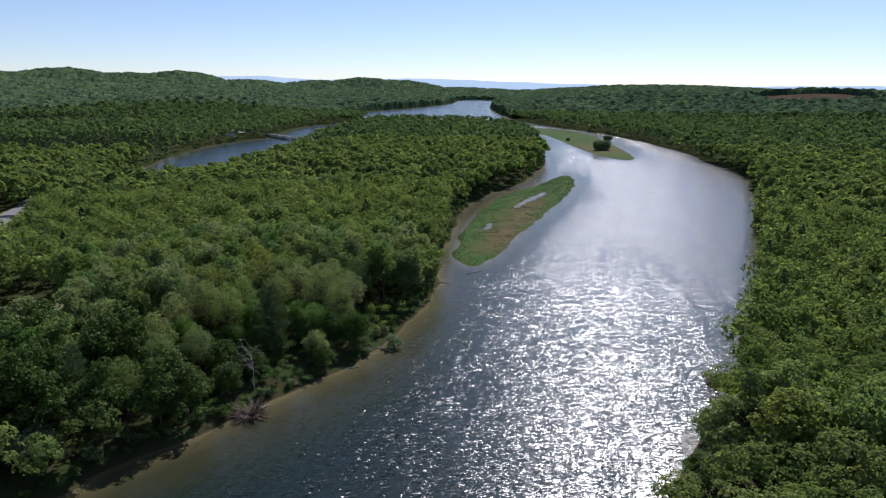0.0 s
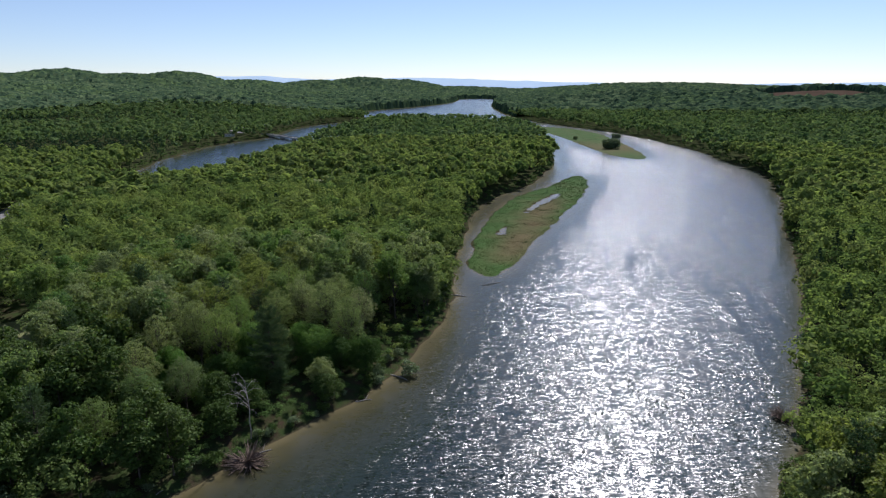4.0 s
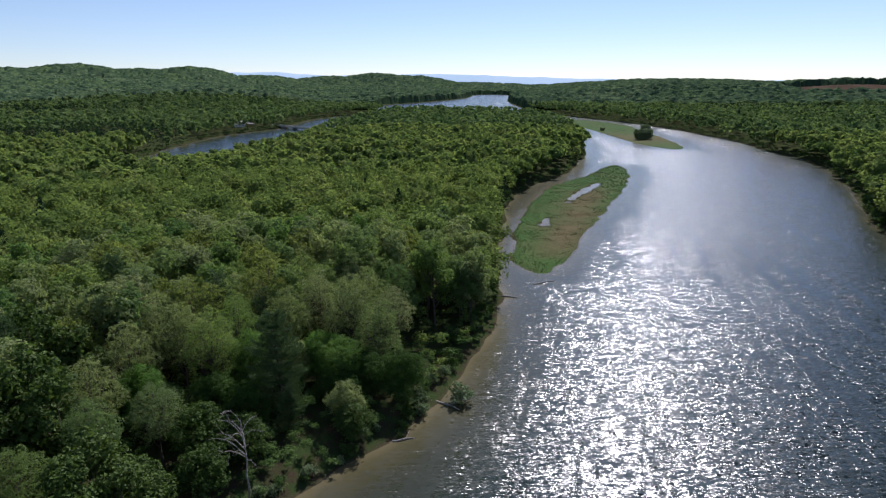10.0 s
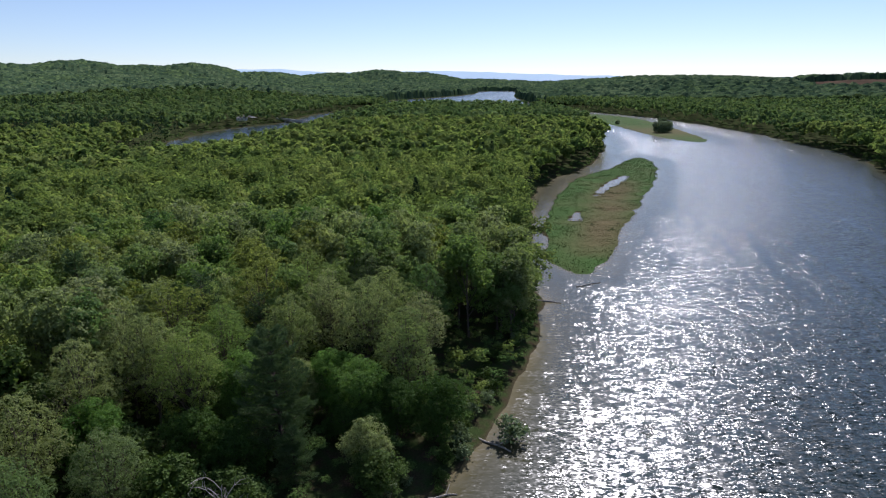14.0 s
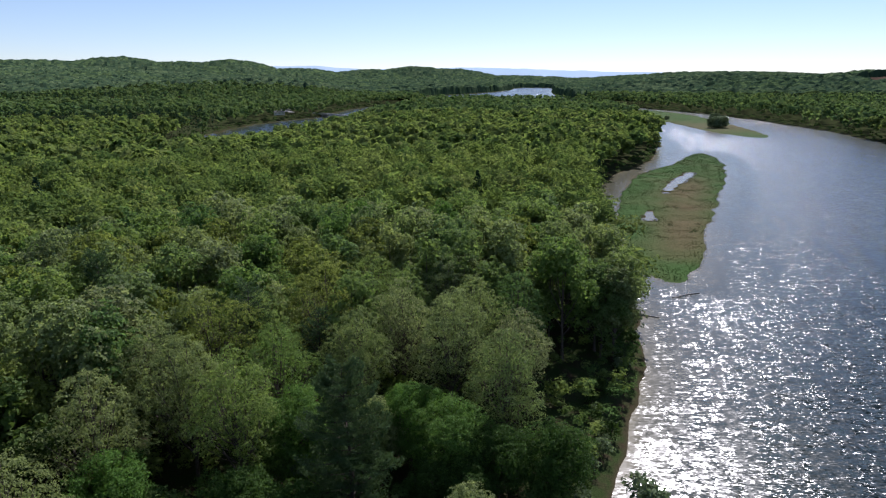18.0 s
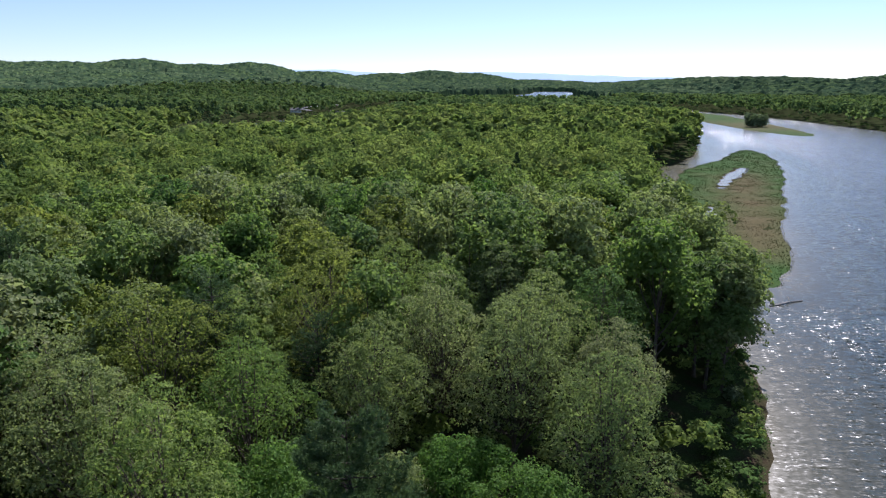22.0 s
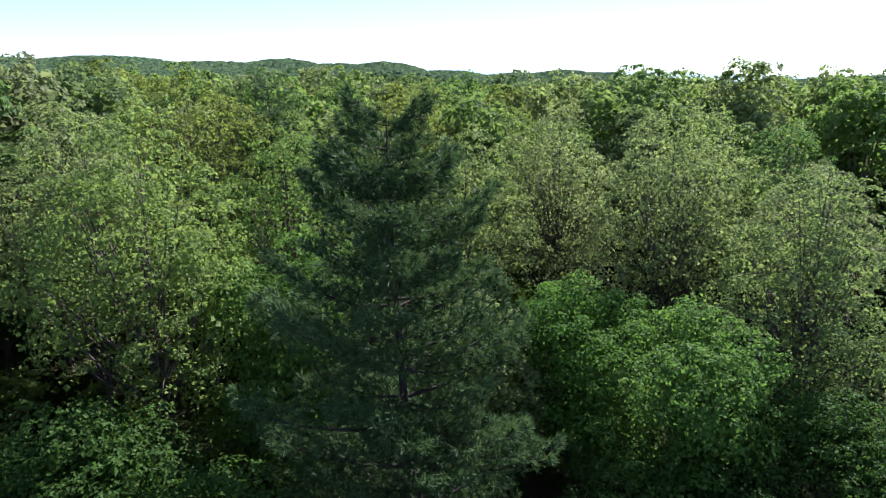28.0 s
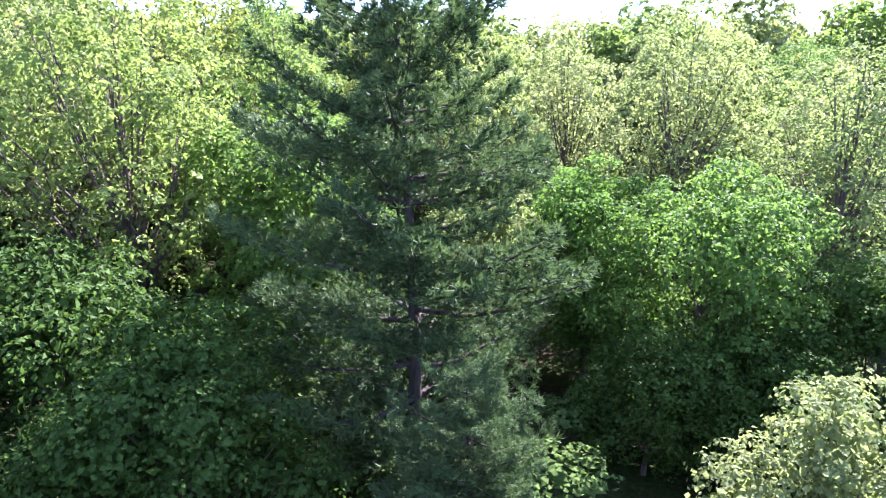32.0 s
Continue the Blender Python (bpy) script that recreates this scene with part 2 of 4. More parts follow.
def value_noise(x, y, size, seed=0):
    """Smooth random heights from 0 to 1 with cells of that size."""
    x, y = np.asarray(x, float) / size, np.asarray(y, float) / size
    ix, iy = np.floor(x), np.floor(y)
    fx, fy = x - ix, y - iy
    fx, fy = fx * fx * (3 - 2 * fx), fy * fy * (3 - 2 * fy)
    a, b = hashed(ix, iy, seed), hashed(ix + 1, iy, seed)
    c, d = hashed(ix, iy + 1, seed), hashed(ix + 1, iy + 1, seed)
    return (a * (1 - fx) + b * fx) * (1 - fy) + (c * (1 - fx) + d * fx) * fy


def rounded(points, times=2):
    """A closed outline with its corners cut."""
    p = np.array(points, float)
    for _ in range(times):
        q = np.roll(p, -1, 0)
        p = np.stack([0.75 * p + 0.25 * q, 0.25 * p + 0.75 * q], 1).reshape(-1, 2)
    return p


def signed(outline, x, y):
    """Distance to a closed outline, positive inside."""
    shape = np.shape(x)
    x, y = np.ravel(x).astype(float), np.ravel(y).astype(float)
    best, inside = np.full(x.shape, 1e18), np.zeros(x.shape, bool)
    for (ax, ay), (bx, by) in zip(outline, np.roll(outline, -1, 0)):
        dx, dy = bx - ax, by - ay
        s = np.clip(((x - ax) * dx + (y - ay) * dy) / (dx * dx + dy * dy + 1e-9), 0, 1)
        best = np.minimum(best, (x - ax - s * dx) ** 2 + (y - ay - s * dy) ** 2)
        if ay != by:
            inside ^= ((ay > y) != (by > y)) & (x < (bx - ax) * (y - ay) / (by - ay) + ax)
    return (np.sqrt(best) * np.where(inside, 1, -1)).reshape(shape)


LEFT_SHORE = [(-330, -260), (-200, -60), (-110, 60), (-74, 100), (-70, 112), (-56, 125), (-44, 137), (-33, 153), (-25, 160), (-18.5, 178), (-11.5, 203), (-3, 229), (-3, 258), (3, 317),
              (11, 383), (26, 432), (52, 474), (76, 536), (101, 628), (116, 760), (128, 960), (118, 1090), (60, 1180), (-40, 1225), (-120, 1235)]
NEAR_CHANNEL = [(-140, 1100), (-145, 960), (-168, 870), (-152, 690), (-158, 605), (-164, 500), (-192, 440)]
FAR_CHANNEL = [(-240, 430), (-268, 540), (-284, 640), (-290, 740), (-290, 820), (-250, 905), (-258, 1000), (-255, 1140), (-218, 1255), (-160, 1300)]
FAR_SHORE = [(-168, 1420), (-212, 1560), (-217, 1800), (-113, 2010), (-20, 2300), (45, 2600), (70, 3150), (235, 3150)]
RIGHT_SHORE = [(208, 2700), (152, 2170), (140, 1815), (149, 1410), (187, 1215), (248, 1032), (270, 890), (278, 740), (264, 600), (250, 500), (195, 392), (160, 314), (129, 246),
               (104, 198), (92, 178), (75, 148), (68, 137), (55, 121), (43, 103), (20, 50), (0, -20), (-90, -260)]
RIVER = rounded(LEFT_SHORE + NEAR_CHANNEL + FAR_CHANNEL + FAR_SHORE + RIGHT_SHORE)
ISLE = rounded([(14, 255), (4, 267), (6, 290), (12, 328), (24, 385), (43, 438), (68, 474), (95, 525), (106, 540), (108, 520), (98, 472), (80, 418), (62, 376), (42, 325), (28, 285)])
POOL = rounded([(40, 384), (44, 382), (58, 412), (75, 446), (72, 452), (54, 420)])
POOL_SMALL = rounded([(20, 328), (25, 327), (29, 346), (25, 347)])
BAR = rounded([(196, 645), (174, 660), (164, 742), (163, 873), (152, 1004), (130, 1130), (175, 1125), (213, 1060), (228, 960), (216, 800), (210, 720)])


def river_depth(x, y):
    """Metres from the nearest bank, positive in the river."""
    x, y = np.asarray(x, float), np.asarray(y, float)
    wob = (value_noise(x, y, 9, 3) - 0.5) * 3.0 + (value_noise(x, y, 31, 4) - 0.5) * 5.0
    d = signed(RIVER, x, y) + wob * np.clip(np.hypot(x, y) / 250, 0.35, 1)
    return d


HILLS = [(-3000, 2450, 800, 700, 122), (-2430, 2600, 620, 600, 124), (-2050, 2850, 620, 500, 104), (-1780, 3070, 420, 430, 122), (-1560, 3200, 420, 400, 106), (-1350, 3330, 340, 420, 114),
         (-1050, 3480, 330, 400, 76), (-2300, 2700, 1300, 1300, 84), (-800, 4200, 380, 260, 78), (-520, 4280, 420, 260, 92), (-290, 4300, 330, 260, 80), (60, 3900, 500, 300, 36), (-620, 1450, 260, 300, 24),
         (710, 2100, 300, 260, 36), (1100, 1905, 380, 300, 48), (1500, 1797, 400, 350, 50), (2400, 2600, 800, 600, 54), (1300, 3900, 900, 300, 54)]


def land(x, y):
    """Height of the ground."""
    x, y = np.asarray(x, float), np.asarray(y, float)
    d = -river_depth(x, y)
    z = np.where(d > 0, 0.05 + 2.6 * (1 - np.exp(-np.maximum(d, 0) / 5)), np.maximum(0.16 * d, -2.5) + 0.05)
    far = np.clip((d - 10) / 200, 0, 1)
    rise = 0 * x
    for hx, hy, sx, sy, h in HILLS:
        rise = np.maximum(rise, h * np.exp(-((x - hx) / sx) ** 2 - ((y - hy) / sy) ** 2))
    z = z + far * rise
    z = z + far * 7 * (value_noise(x, y, 260, 9) - 0.3) + np.clip(d / 15, 0, 1) * 0.5 * (value_noise(x, y, 14, 8) - 0.5)
    for outline, top, slope in ((ISLE, 0.16, 0.25), (BAR, 0.35, 0.2)):
        s = signed(outline, x, y) + (value_noise(x, y, 7, 5) - 0.5) * 3
        z = np.where(s > -3, np.maximum(z, np.minimum(slope * s, top + 0.1 * (value_noise(x, y, 11, 6) - 0.5))), z)
    for outline in (POOL, POOL_SMALL):
        s = signed(outline, x, y) + (value_noise(x, y, 5, 15) - 0.5) * 2.5
        z = np.where(s > 0, np.minimum(z, -0.25), z)
    return z


def mesh_of(name, verts, faces, mat, tint=None, attr="tint", smooth=False, per_point=False):
    """A mesh from arrays of places and of faces with three or four corners each."""
    verts, faces = np.asarray(verts, np.float32), np.asarray(faces, np.int32)
    me = bpy.data.meshes.new(name)
    n, k = faces.shape
    me.vertices.add(len(verts))
    me.vertices.foreach_set("co", verts.ravel())
    me.loops.add(n * k)
    me.loops.foreach_set("vertex_index", faces.ravel())
    me.polygons.add(n)
    me.polygons.foreach_set("loop_start", np.arange(n, dtype=np.int32) * k)
    me.polygons.foreach_set("use_smooth", np.full(n, smooth))
    if tint is not None:
        at = me.attributes.new(attr, "FLOAT", "POINT" if per_point else "FACE")
        at.data.foreach_set("value", np.asarray(tint, np.float32))
    me.materials.append(mat)
    me.update(calc_edges=True)
    return me


def part(name, me, parent, label=""):
    ob = new(name, me)
    ob.parent = parent
    return tagged(ob, label)


def root(name, m, label, category, group="", kind=""):
    ob = new(name)
    ob.matrix_basis = m
    return tagged(ob, label, category, group, kind)


def stretched(lo, hi, count, centre, core):
    """Coordinates that lie close together near the centre."""
    a, b = math.asinh((lo - centre) / core), math.asinh((hi - centre) / core)
    return centre + core * np.sinh(np.linspace(a, b, count))


def sheet(xs, ys):
    gx, gy = np.meshgrid(xs, ys)
    n, m = len(xs), len(ys)
    i = (np.arange(m - 1)[:, None] * n + np.arange(n - 1)).ravel()
    return gx.ravel(), gy.ravel(), np.stack([i, i + 1, i + n + 1, i + n], 1)


# ---- ground and water ----
gx, gy, faces = sheet(stretched(-4600, 4600, 250, 20, 120), stretched(-600, 4800, 310, 240, 160))
ground = new("ground", mesh_of("ground", np.stack([gx, gy, land(gx, gy)], 1), faces, GROUND, smooth=True))
tagged(ground, "brown leaf-littered forest floor with silty banks by the river", "ground", kind="structure")

wx, wy, faces = sheet(stretched(-600, 420, 210, 20, 110), stretched(-420, 3300, 300, 240, 160))
depth = river_depth(wx, wy) / 34
middle = np.interp(wy, [60, 178, 314, 500, 740, 1000], [-40, 35, 80, 150, 190, 200])
depth = np.clip(depth * np.where((wx > middle) & (wy < 1100), 3.0, 1.0), 0, 1)     # the outer bank falls off steeply
for outline in (ISLE, BAR):
    depth = np.minimum(depth, np.clip((1 - signed(outline, wx, wy)) / 34, 0, 1))
water = new("water", mesh_of("water", np.stack([wx, wy, 0 * wx], 1), faces, WATER, depth, "depth", True, True))
tagged(water, "wind-rippled dark green river glittering in the sun", "river", kind="structure")

# ---- trees ----


def unit(v):
    return v / (np.linalg.norm(v, axis=-1, keepdims=True) + 1e-9)


def leaves_at(r, places, out, size, fold=0.12, wide=0.62, wild=0.55, up=0.35):
    """One folded diamond leaf, or spray of leaves, at each place, facing roughly outwards."""
    n = len(places)
    normal = unit(out + r.normal(0, wild, (n, 3)) + (0, 0, up))
    along = unit(np.cross(normal, r.normal(0, 1, (n, 3))))
    side = np.cross(normal, along)
    s = (size * r.uniform(0.65, 1.35, n))[:, None]
    lift = normal * s * fold
    v = np.stack([places - along * s * 0.5, places + side * s * wide * 0.5 + lift, places + along * s * 0.5 - lift * 0.6, places - side * s * wide * 0.5 + lift], 1)
    return v.reshape(-1, 3), np.arange(n * 4).reshape(-1, 4)


def tube(path, radii, sides=6):
    path, radii = np.asarray(path, float), np.asarray(radii, float)
    ways = unit(np.gradient(path, axis=0))
    u = unit(np.cross(ways, (0.31, 0.83, 0.12)))
    w = np.cross(ways, u)
    ang = np.linspace(0, 2 * np.pi, sides, endpoint=False)
    ring = path[:, None] + radii[:, None, None] * (np.cos(ang)[None, :, None] * u[:, None] + np.sin(ang)[None, :, None] * w[:, None])
    k = len(path)
    f = [[i * sides + j, i * sides + (j + 1) % sides, (i + 1) * sides + (j + 1) % sides, (i + 1) * sides + j] for i in range(k - 1) for j in range(sides)]
    return ring.reshape(-1, 3), np.array(f)


def joined(pieces):
    vs, fs, at = [], [], 0
    for v, f in pieces:
        vs.append(v), fs.append(f + at)
        at += len(v)
    return np.concatenate(vs), np.concatenate(fs)


def lobes_of(r, tall, wide, base, count, big=1.0):
    """Centres and radii of the leafy masses that make up a crown."""
    mid, half = (tall * 0.52 + base * 0.48), (tall - base) / 2
    d = unit(r.normal(0, 1, (count, 3)) + (0, 0, 0.25))
    rad = r.uniform(0.42 * big, 0.80, count)[:, None]
    c = d * rad * (wide, wide, half) + (0, 0, mid)
    c[0] = (0.1 * wide, 0, tall - 0.24 * wide)
    size = wide * r.uniform(0.26, 0.42, count) * big
    c[:, 2] = np.minimum(c[:, 2], tall - size * 0.8)
    return c, size


def crown(r, centres, sizes, leaves, size, wide=0.62, per=6, inner=0.35, loose=0.5):
    """Leaves in small drooping sprays over the leafy masses, with gaps between."""
    k, sprays = len(centres), leaves // per
    which = r.choice(k, sprays, p=sizes**2 / (sizes**2).sum())
    d = unit(r.normal(0, 1, (sprays, 3)) + (0, 0, 0.35))
    far = sizes[which] * r.uniform(inner, 1.12, sprays) ** 0.55
    heart = centres[which] + d * far[:, None] * (1, 1, 0.95)
    facing = unit(d + r.normal(0, loose, (sprays, 3)))
    n = sprays * per
    places = np.repeat(heart, per, 0) + r.normal(0, size * 0.62, (n, 3)) * (1, 1, 0.7)
    return leaves_at(r, places, np.repeat(facing, per, 0), size, wide=wide, wild=0.4)


def outside(place, which, centres, sizes, depth=0.84):
    """True where a place on one leafy mass does not lie within another."""
    far = np.linalg.norm(place[:, None] - centres[None], axis=2) / (sizes[None] * depth)
    far[np.arange(len(place)), which] = 9
    return far.min(1) > 1


def clustered(r, centres, sizes, clumps, per, leaf, rad, core=0.3, low=-0.45, wide=0.76, wild=0.34):
    """Leaves gathered in small domed clumps over the leafy masses, round a dark heart of inner leaves."""
    k = r.choice(len(centres), clumps * 3, p=sizes**2 / (sizes**2).sum())
    d = unit(r.normal(0, 1, (len(k), 3)) + (0, 0, 0.35))
    place = centres[k] + d * (sizes[k] * r.uniform(0.80, 1.16, len(k)))[:, None]
    ok = np.nonzero(outside(place, k, centres, sizes) & (d[:, 2] > low))[0][:clumps]
    place, d = place[ok], d[ok]
    n = len(ok) * per
    e = unit(r.normal(0, 1, (n, 3)) * (1, 1, 0.7) + np.repeat(d, per, 0) * 0.7 + (0, 0, 0.9))
    size = np.repeat(rad * r.uniform(0.6, 1.4, len(ok)), per) * r.uniform(0.7, 1.06, n)
    sets = [leaves_at(r, np.repeat(place - d * (0.4 * rad), per, 0) + e * size[:, None] * (1, 1, 0.85), e, leaf, wide=wide, wild=wild, up=0.1)]
    inner = int(n * core)
    if inner:
        k = r.choice(len(centres), inner, p=sizes**2 / (sizes**2).sum())
        d = unit(r.normal(0, 1, (inner, 3)))
        sets.append(leaves_at(r, centres[k] + d * (sizes[k] * r.uniform(0.3, 0.8, inner))[:, None], d, leaf * 1.6, wide=0.85, wild=0.8, up=0.2))
    return joined(sets)


def limbs(r, tall, centres, sizes, trunk_r, sides=5, twigs=0, lean=0.4):
    """The trunk, and the branches that carry the leafy masses."""
    top = tall * 0.72
    h = np.linspace(-0.4, top, 7)
    bend = np.stack([lean * np.sin(h / tall * 2.2), lean * 0.6 * np.sin(h / tall * 3 + 1) - lean * 0.5, h], 1)
    trunk = tube(bend, trunk_r * (1 - 0.8 * (h / top).clip(0, 1)) * np.where(h < 0.2, 1.25, 1), sides + 2)
    pieces = []
    for c, s in zip(centres, sizes):
        start = np.array([np.interp(max(c[2] * r.uniform(0.45, 0.7), tall * 0.18), h, bend[:, i]) for i in range(3)])
        mid = start * 0.45 + c * 0.55 + (0, 0, -0.08 * np.linalg.norm(c - start))
        thick = trunk_r * (0.34 + 0.2 * r.random()) * (1.1 - start[2] / tall)
        pieces.append(tube(np.stack([start, mid, c, c + (c - mid) * 0.35]), np.array([thick, thick * 0.7, thick * 0.4, thick * 0.1]), sides))
        for _ in range(twigs):
            tip = c + unit(r.normal(0, 1, 3) + (0, 0, 0.4)) * s * 0.95
            b = mid * 0.35 + c * 0.65
            pieces.append(tube(np.stack([b, (b + tip) / 2 + (0, 0, 0.1), tip]), np.array([thick * 0.35, thick * 0.22, thick * 0.05]), 3))
    return trunk, pieces


def broadleaf_meshes(seed, tall, wide, base, count, leaves, size, mat, trunk_r=0.28, twigs=0, split=False, clump=None, core=0):
    """A tree: trunk, branches and crown; clump: leaves in a clump and its radius."""
    r = np.random.default_rng(seed)
    c, s = lobes_of(r, tall, wide, base, count, 1.25 if core >= 0.4 else 1.0)
    trunk, boughs = limbs(r, tall, c, s, trunk_r, 5 if twigs else 3, twigs)
    leafage = crown(r, c, s, leaves, size) if not clump else clustered(r, c, s, leaves // clump[0], clump[0], size, clump[1], core, -0.5 if core >= 0.4 else -0.95)
    leafage = ("crown", mesh_of("crown", *leafage, mat))
    if not split:
        return [("trunk", mesh_of("trunk", *joined([trunk] + boughs), BARK, smooth=True)), leafage]
    each = 1 + twigs
    return [("trunk", mesh_of("trunk", *trunk, BARK, smooth=True)), leafage] + [
        ("branch", mesh_of("branch", *joined(boughs[i:i + each]), BARK, smooth=True)) for i in range(0, len(boughs), each)]


def pine_meshes(seed, tall, wide, base, whorls, tufts, blades, needle, split=False):
    """A white pine: whorls of long upswept boughs with soft tufts of needles."""
    r = np.random.default_rng(seed)
    h = np.linspace(-0.4, tall, 9)
    spine = np.stack([0.25 * np.sin(h * 0.21), 0.2 * np.sin(h * 0.17 + 1), h], 1)
    wood = [tube(spine, 0.30 * (1 - 0.93 * (h / tall).clip(0, 1)), 7)]
    tips, ways = [], []
    for w in range(whorls):
        q = (w + 0.5 + r.uniform(-0.3, 0.3)) / whorls
        z = base + (tall - base) * q**0.9
        reach = wide * (0.20 + 0.80 * (1 - q) ** 0.72) * min(1, 0.75 + 2.2 * q) + 0.15
        for a in r.uniform(0, 2 * np.pi, 5 if q < 0.9 else 4):
            z = min(tall - 0.2, max(base, z + r.uniform(-0.28, 0.28)))
            length = reach * r.uniform(0.55, 1.12)
            rise = length * (r.uniform(0.05, 0.34) + 0.5 * q**2)
            d = np.array([math.cos(a), math.sin(a), 0])
            foot = np.array([np.interp(z, h, spine[:, 0]), np.interp(z, h, spine[:, 1]), z])
            s = np.linspace(0, 1, 4)
            bough = foot + d * (length * s)[:, None] + np.array([0, 0, 1]) * (rise * s**1.6 - 0.05 * length * np.sin(np.pi * s))[:, None]
            wood.append(tube(bough, 0.055 * length**0.5 * (1 - 0.85 * s) * (1.15 - 0.7 * q), 4))
            n = max(18, int(tufts * length / wide))
            along = r.uniform(0.10, 1.03, n) ** 0.8
            spread = 0.30 * length * (0.35 + 0.65 * np.sin(np.pi * np.clip(along, 0, 1) ** 0.8)) + 0.1
            off = r.uniform(-1, 1, n) * spread
            side = np.array([-d[1], d[0], 0])
            place = np.stack([np.interp(along, s, bough[:, i]) for i in range(3)], 1) + side * off[:, None]
            place[:, 2] += r.normal(0, 0.16, n) + 0.05 * length * along - 0.10 * np.abs(off)
            tips.append(place)
            ways.append(unit(d * 0.8 + side * np.sign(off)[:, None] * 0.45 + np.array([0, 0, 0.55]) + r.normal(0, 0.2, (n, 3))))
    def tufted(place, way):
        n = len(place)
        tip = np.repeat(place, blades, 0)
        way = unit(np.repeat(way, blades, 0) + r.normal(0, 0.55, (n * blades, 3)))
        width = unit(np.cross(way, r.normal(0, 1, way.shape))) * needle * 0.07
        long = way * (needle * r.uniform(0.7, 1.25, len(way)))[:, None]
        v = np.stack([tip - width, tip + width, tip + long], 1).reshape(-1, 3)
        return mesh_of("needles", v, np.arange(len(v)).reshape(-1, 3), NEEDLE)

    if not split:
        return [("trunk", mesh_of("trunk", *joined(wood), BARK_DARK, smooth=True)), ("needles", tufted(np.concatenate(tips), np.concatenate(ways)))]
    return [("trunk", mesh_of("trunk", *wood[0], BARK_DARK, smooth=True))] + [
        ("bough", mesh_of("bough", *w, BARK_DARK, smooth=True), ("needles", tufted(p, q))) for w, p, q in zip(wood[1:], tips, ways)]


PLANTED = []


def plant(name, pieces, x, y, label, category="tree", size=(1, 1), turn=0.0, group="", lean=(0, 0)):
    """Notes a tree or bush to be stood on the ground. Its pieces: name, mesh and, for some, the meshes that hang on that piece."""
    PLANTED.append((name, pieces, x, y, label, category, size, turn, group, lean))


def plant_all():
    z = land(np.array([p[2] for p in PLANTED]), np.array([p[3] for p in PLANTED]))
    for (name, pieces, x, y, label, category, size, turn, group, lean), h in zip(PLANTED, z):
        ob = root(name, pose(x, y, max(float(h), -0.2) - 0.1, lean[0], lean[1], turn) @ Matrix.Diagonal((size[0], size[0], size[1], 1)), label, category, group)
        for n, me, *more in pieces:
            held = part(n, me, ob)
            for n2, me2 in more:
                part(n2, me2, held)


# the trees round the tall pine, one by one: kind, x, y, height, turn
KINDS = {
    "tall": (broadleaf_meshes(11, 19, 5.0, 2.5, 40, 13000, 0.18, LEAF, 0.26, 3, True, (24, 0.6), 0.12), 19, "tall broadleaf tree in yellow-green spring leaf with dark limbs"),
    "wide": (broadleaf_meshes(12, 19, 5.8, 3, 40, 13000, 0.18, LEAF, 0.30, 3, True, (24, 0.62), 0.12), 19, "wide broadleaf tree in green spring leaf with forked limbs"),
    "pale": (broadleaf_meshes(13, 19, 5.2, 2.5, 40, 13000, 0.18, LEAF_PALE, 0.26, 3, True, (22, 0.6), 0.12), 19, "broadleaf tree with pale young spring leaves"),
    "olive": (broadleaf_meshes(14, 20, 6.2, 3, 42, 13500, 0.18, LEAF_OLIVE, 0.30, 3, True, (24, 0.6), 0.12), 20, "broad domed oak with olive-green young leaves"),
    "maple": (broadleaf_meshes(15, 11, 4.3, 0.4, 36, 16000, 0.17, LEAF_FRESH, 0.16, 2, True, (26, 0.55), 0.35), 11, "young maple with dense bright green leaves"),
    "round": (broadleaf_meshes(16, 9, 4.4, 0.2, 30, 14000, 0.17, LEAF_GREEN, 0.15, 2, True, (26, 0.55), 0.35), 9, "low round-crowned broadleaf tree in dark green leaf"),
    "young": (broadleaf_meshes(17, 8, 3.6, 0.2, 26, 11000, 0.16, LEAF_PALE, 0.12, 2, True, (24, 0.5), 0.35), 8, "young broadleaf tree with pale green leaves"),
    "low": (broadleaf_meshes(18, 9, 4.4, 0.2, 26, 3200, 0.36, LEAF_SHADED, 0.15, 1, False, (14, 0.7), 0.4), 9, "low round-crowned tree in green leaf on the bank"),
}
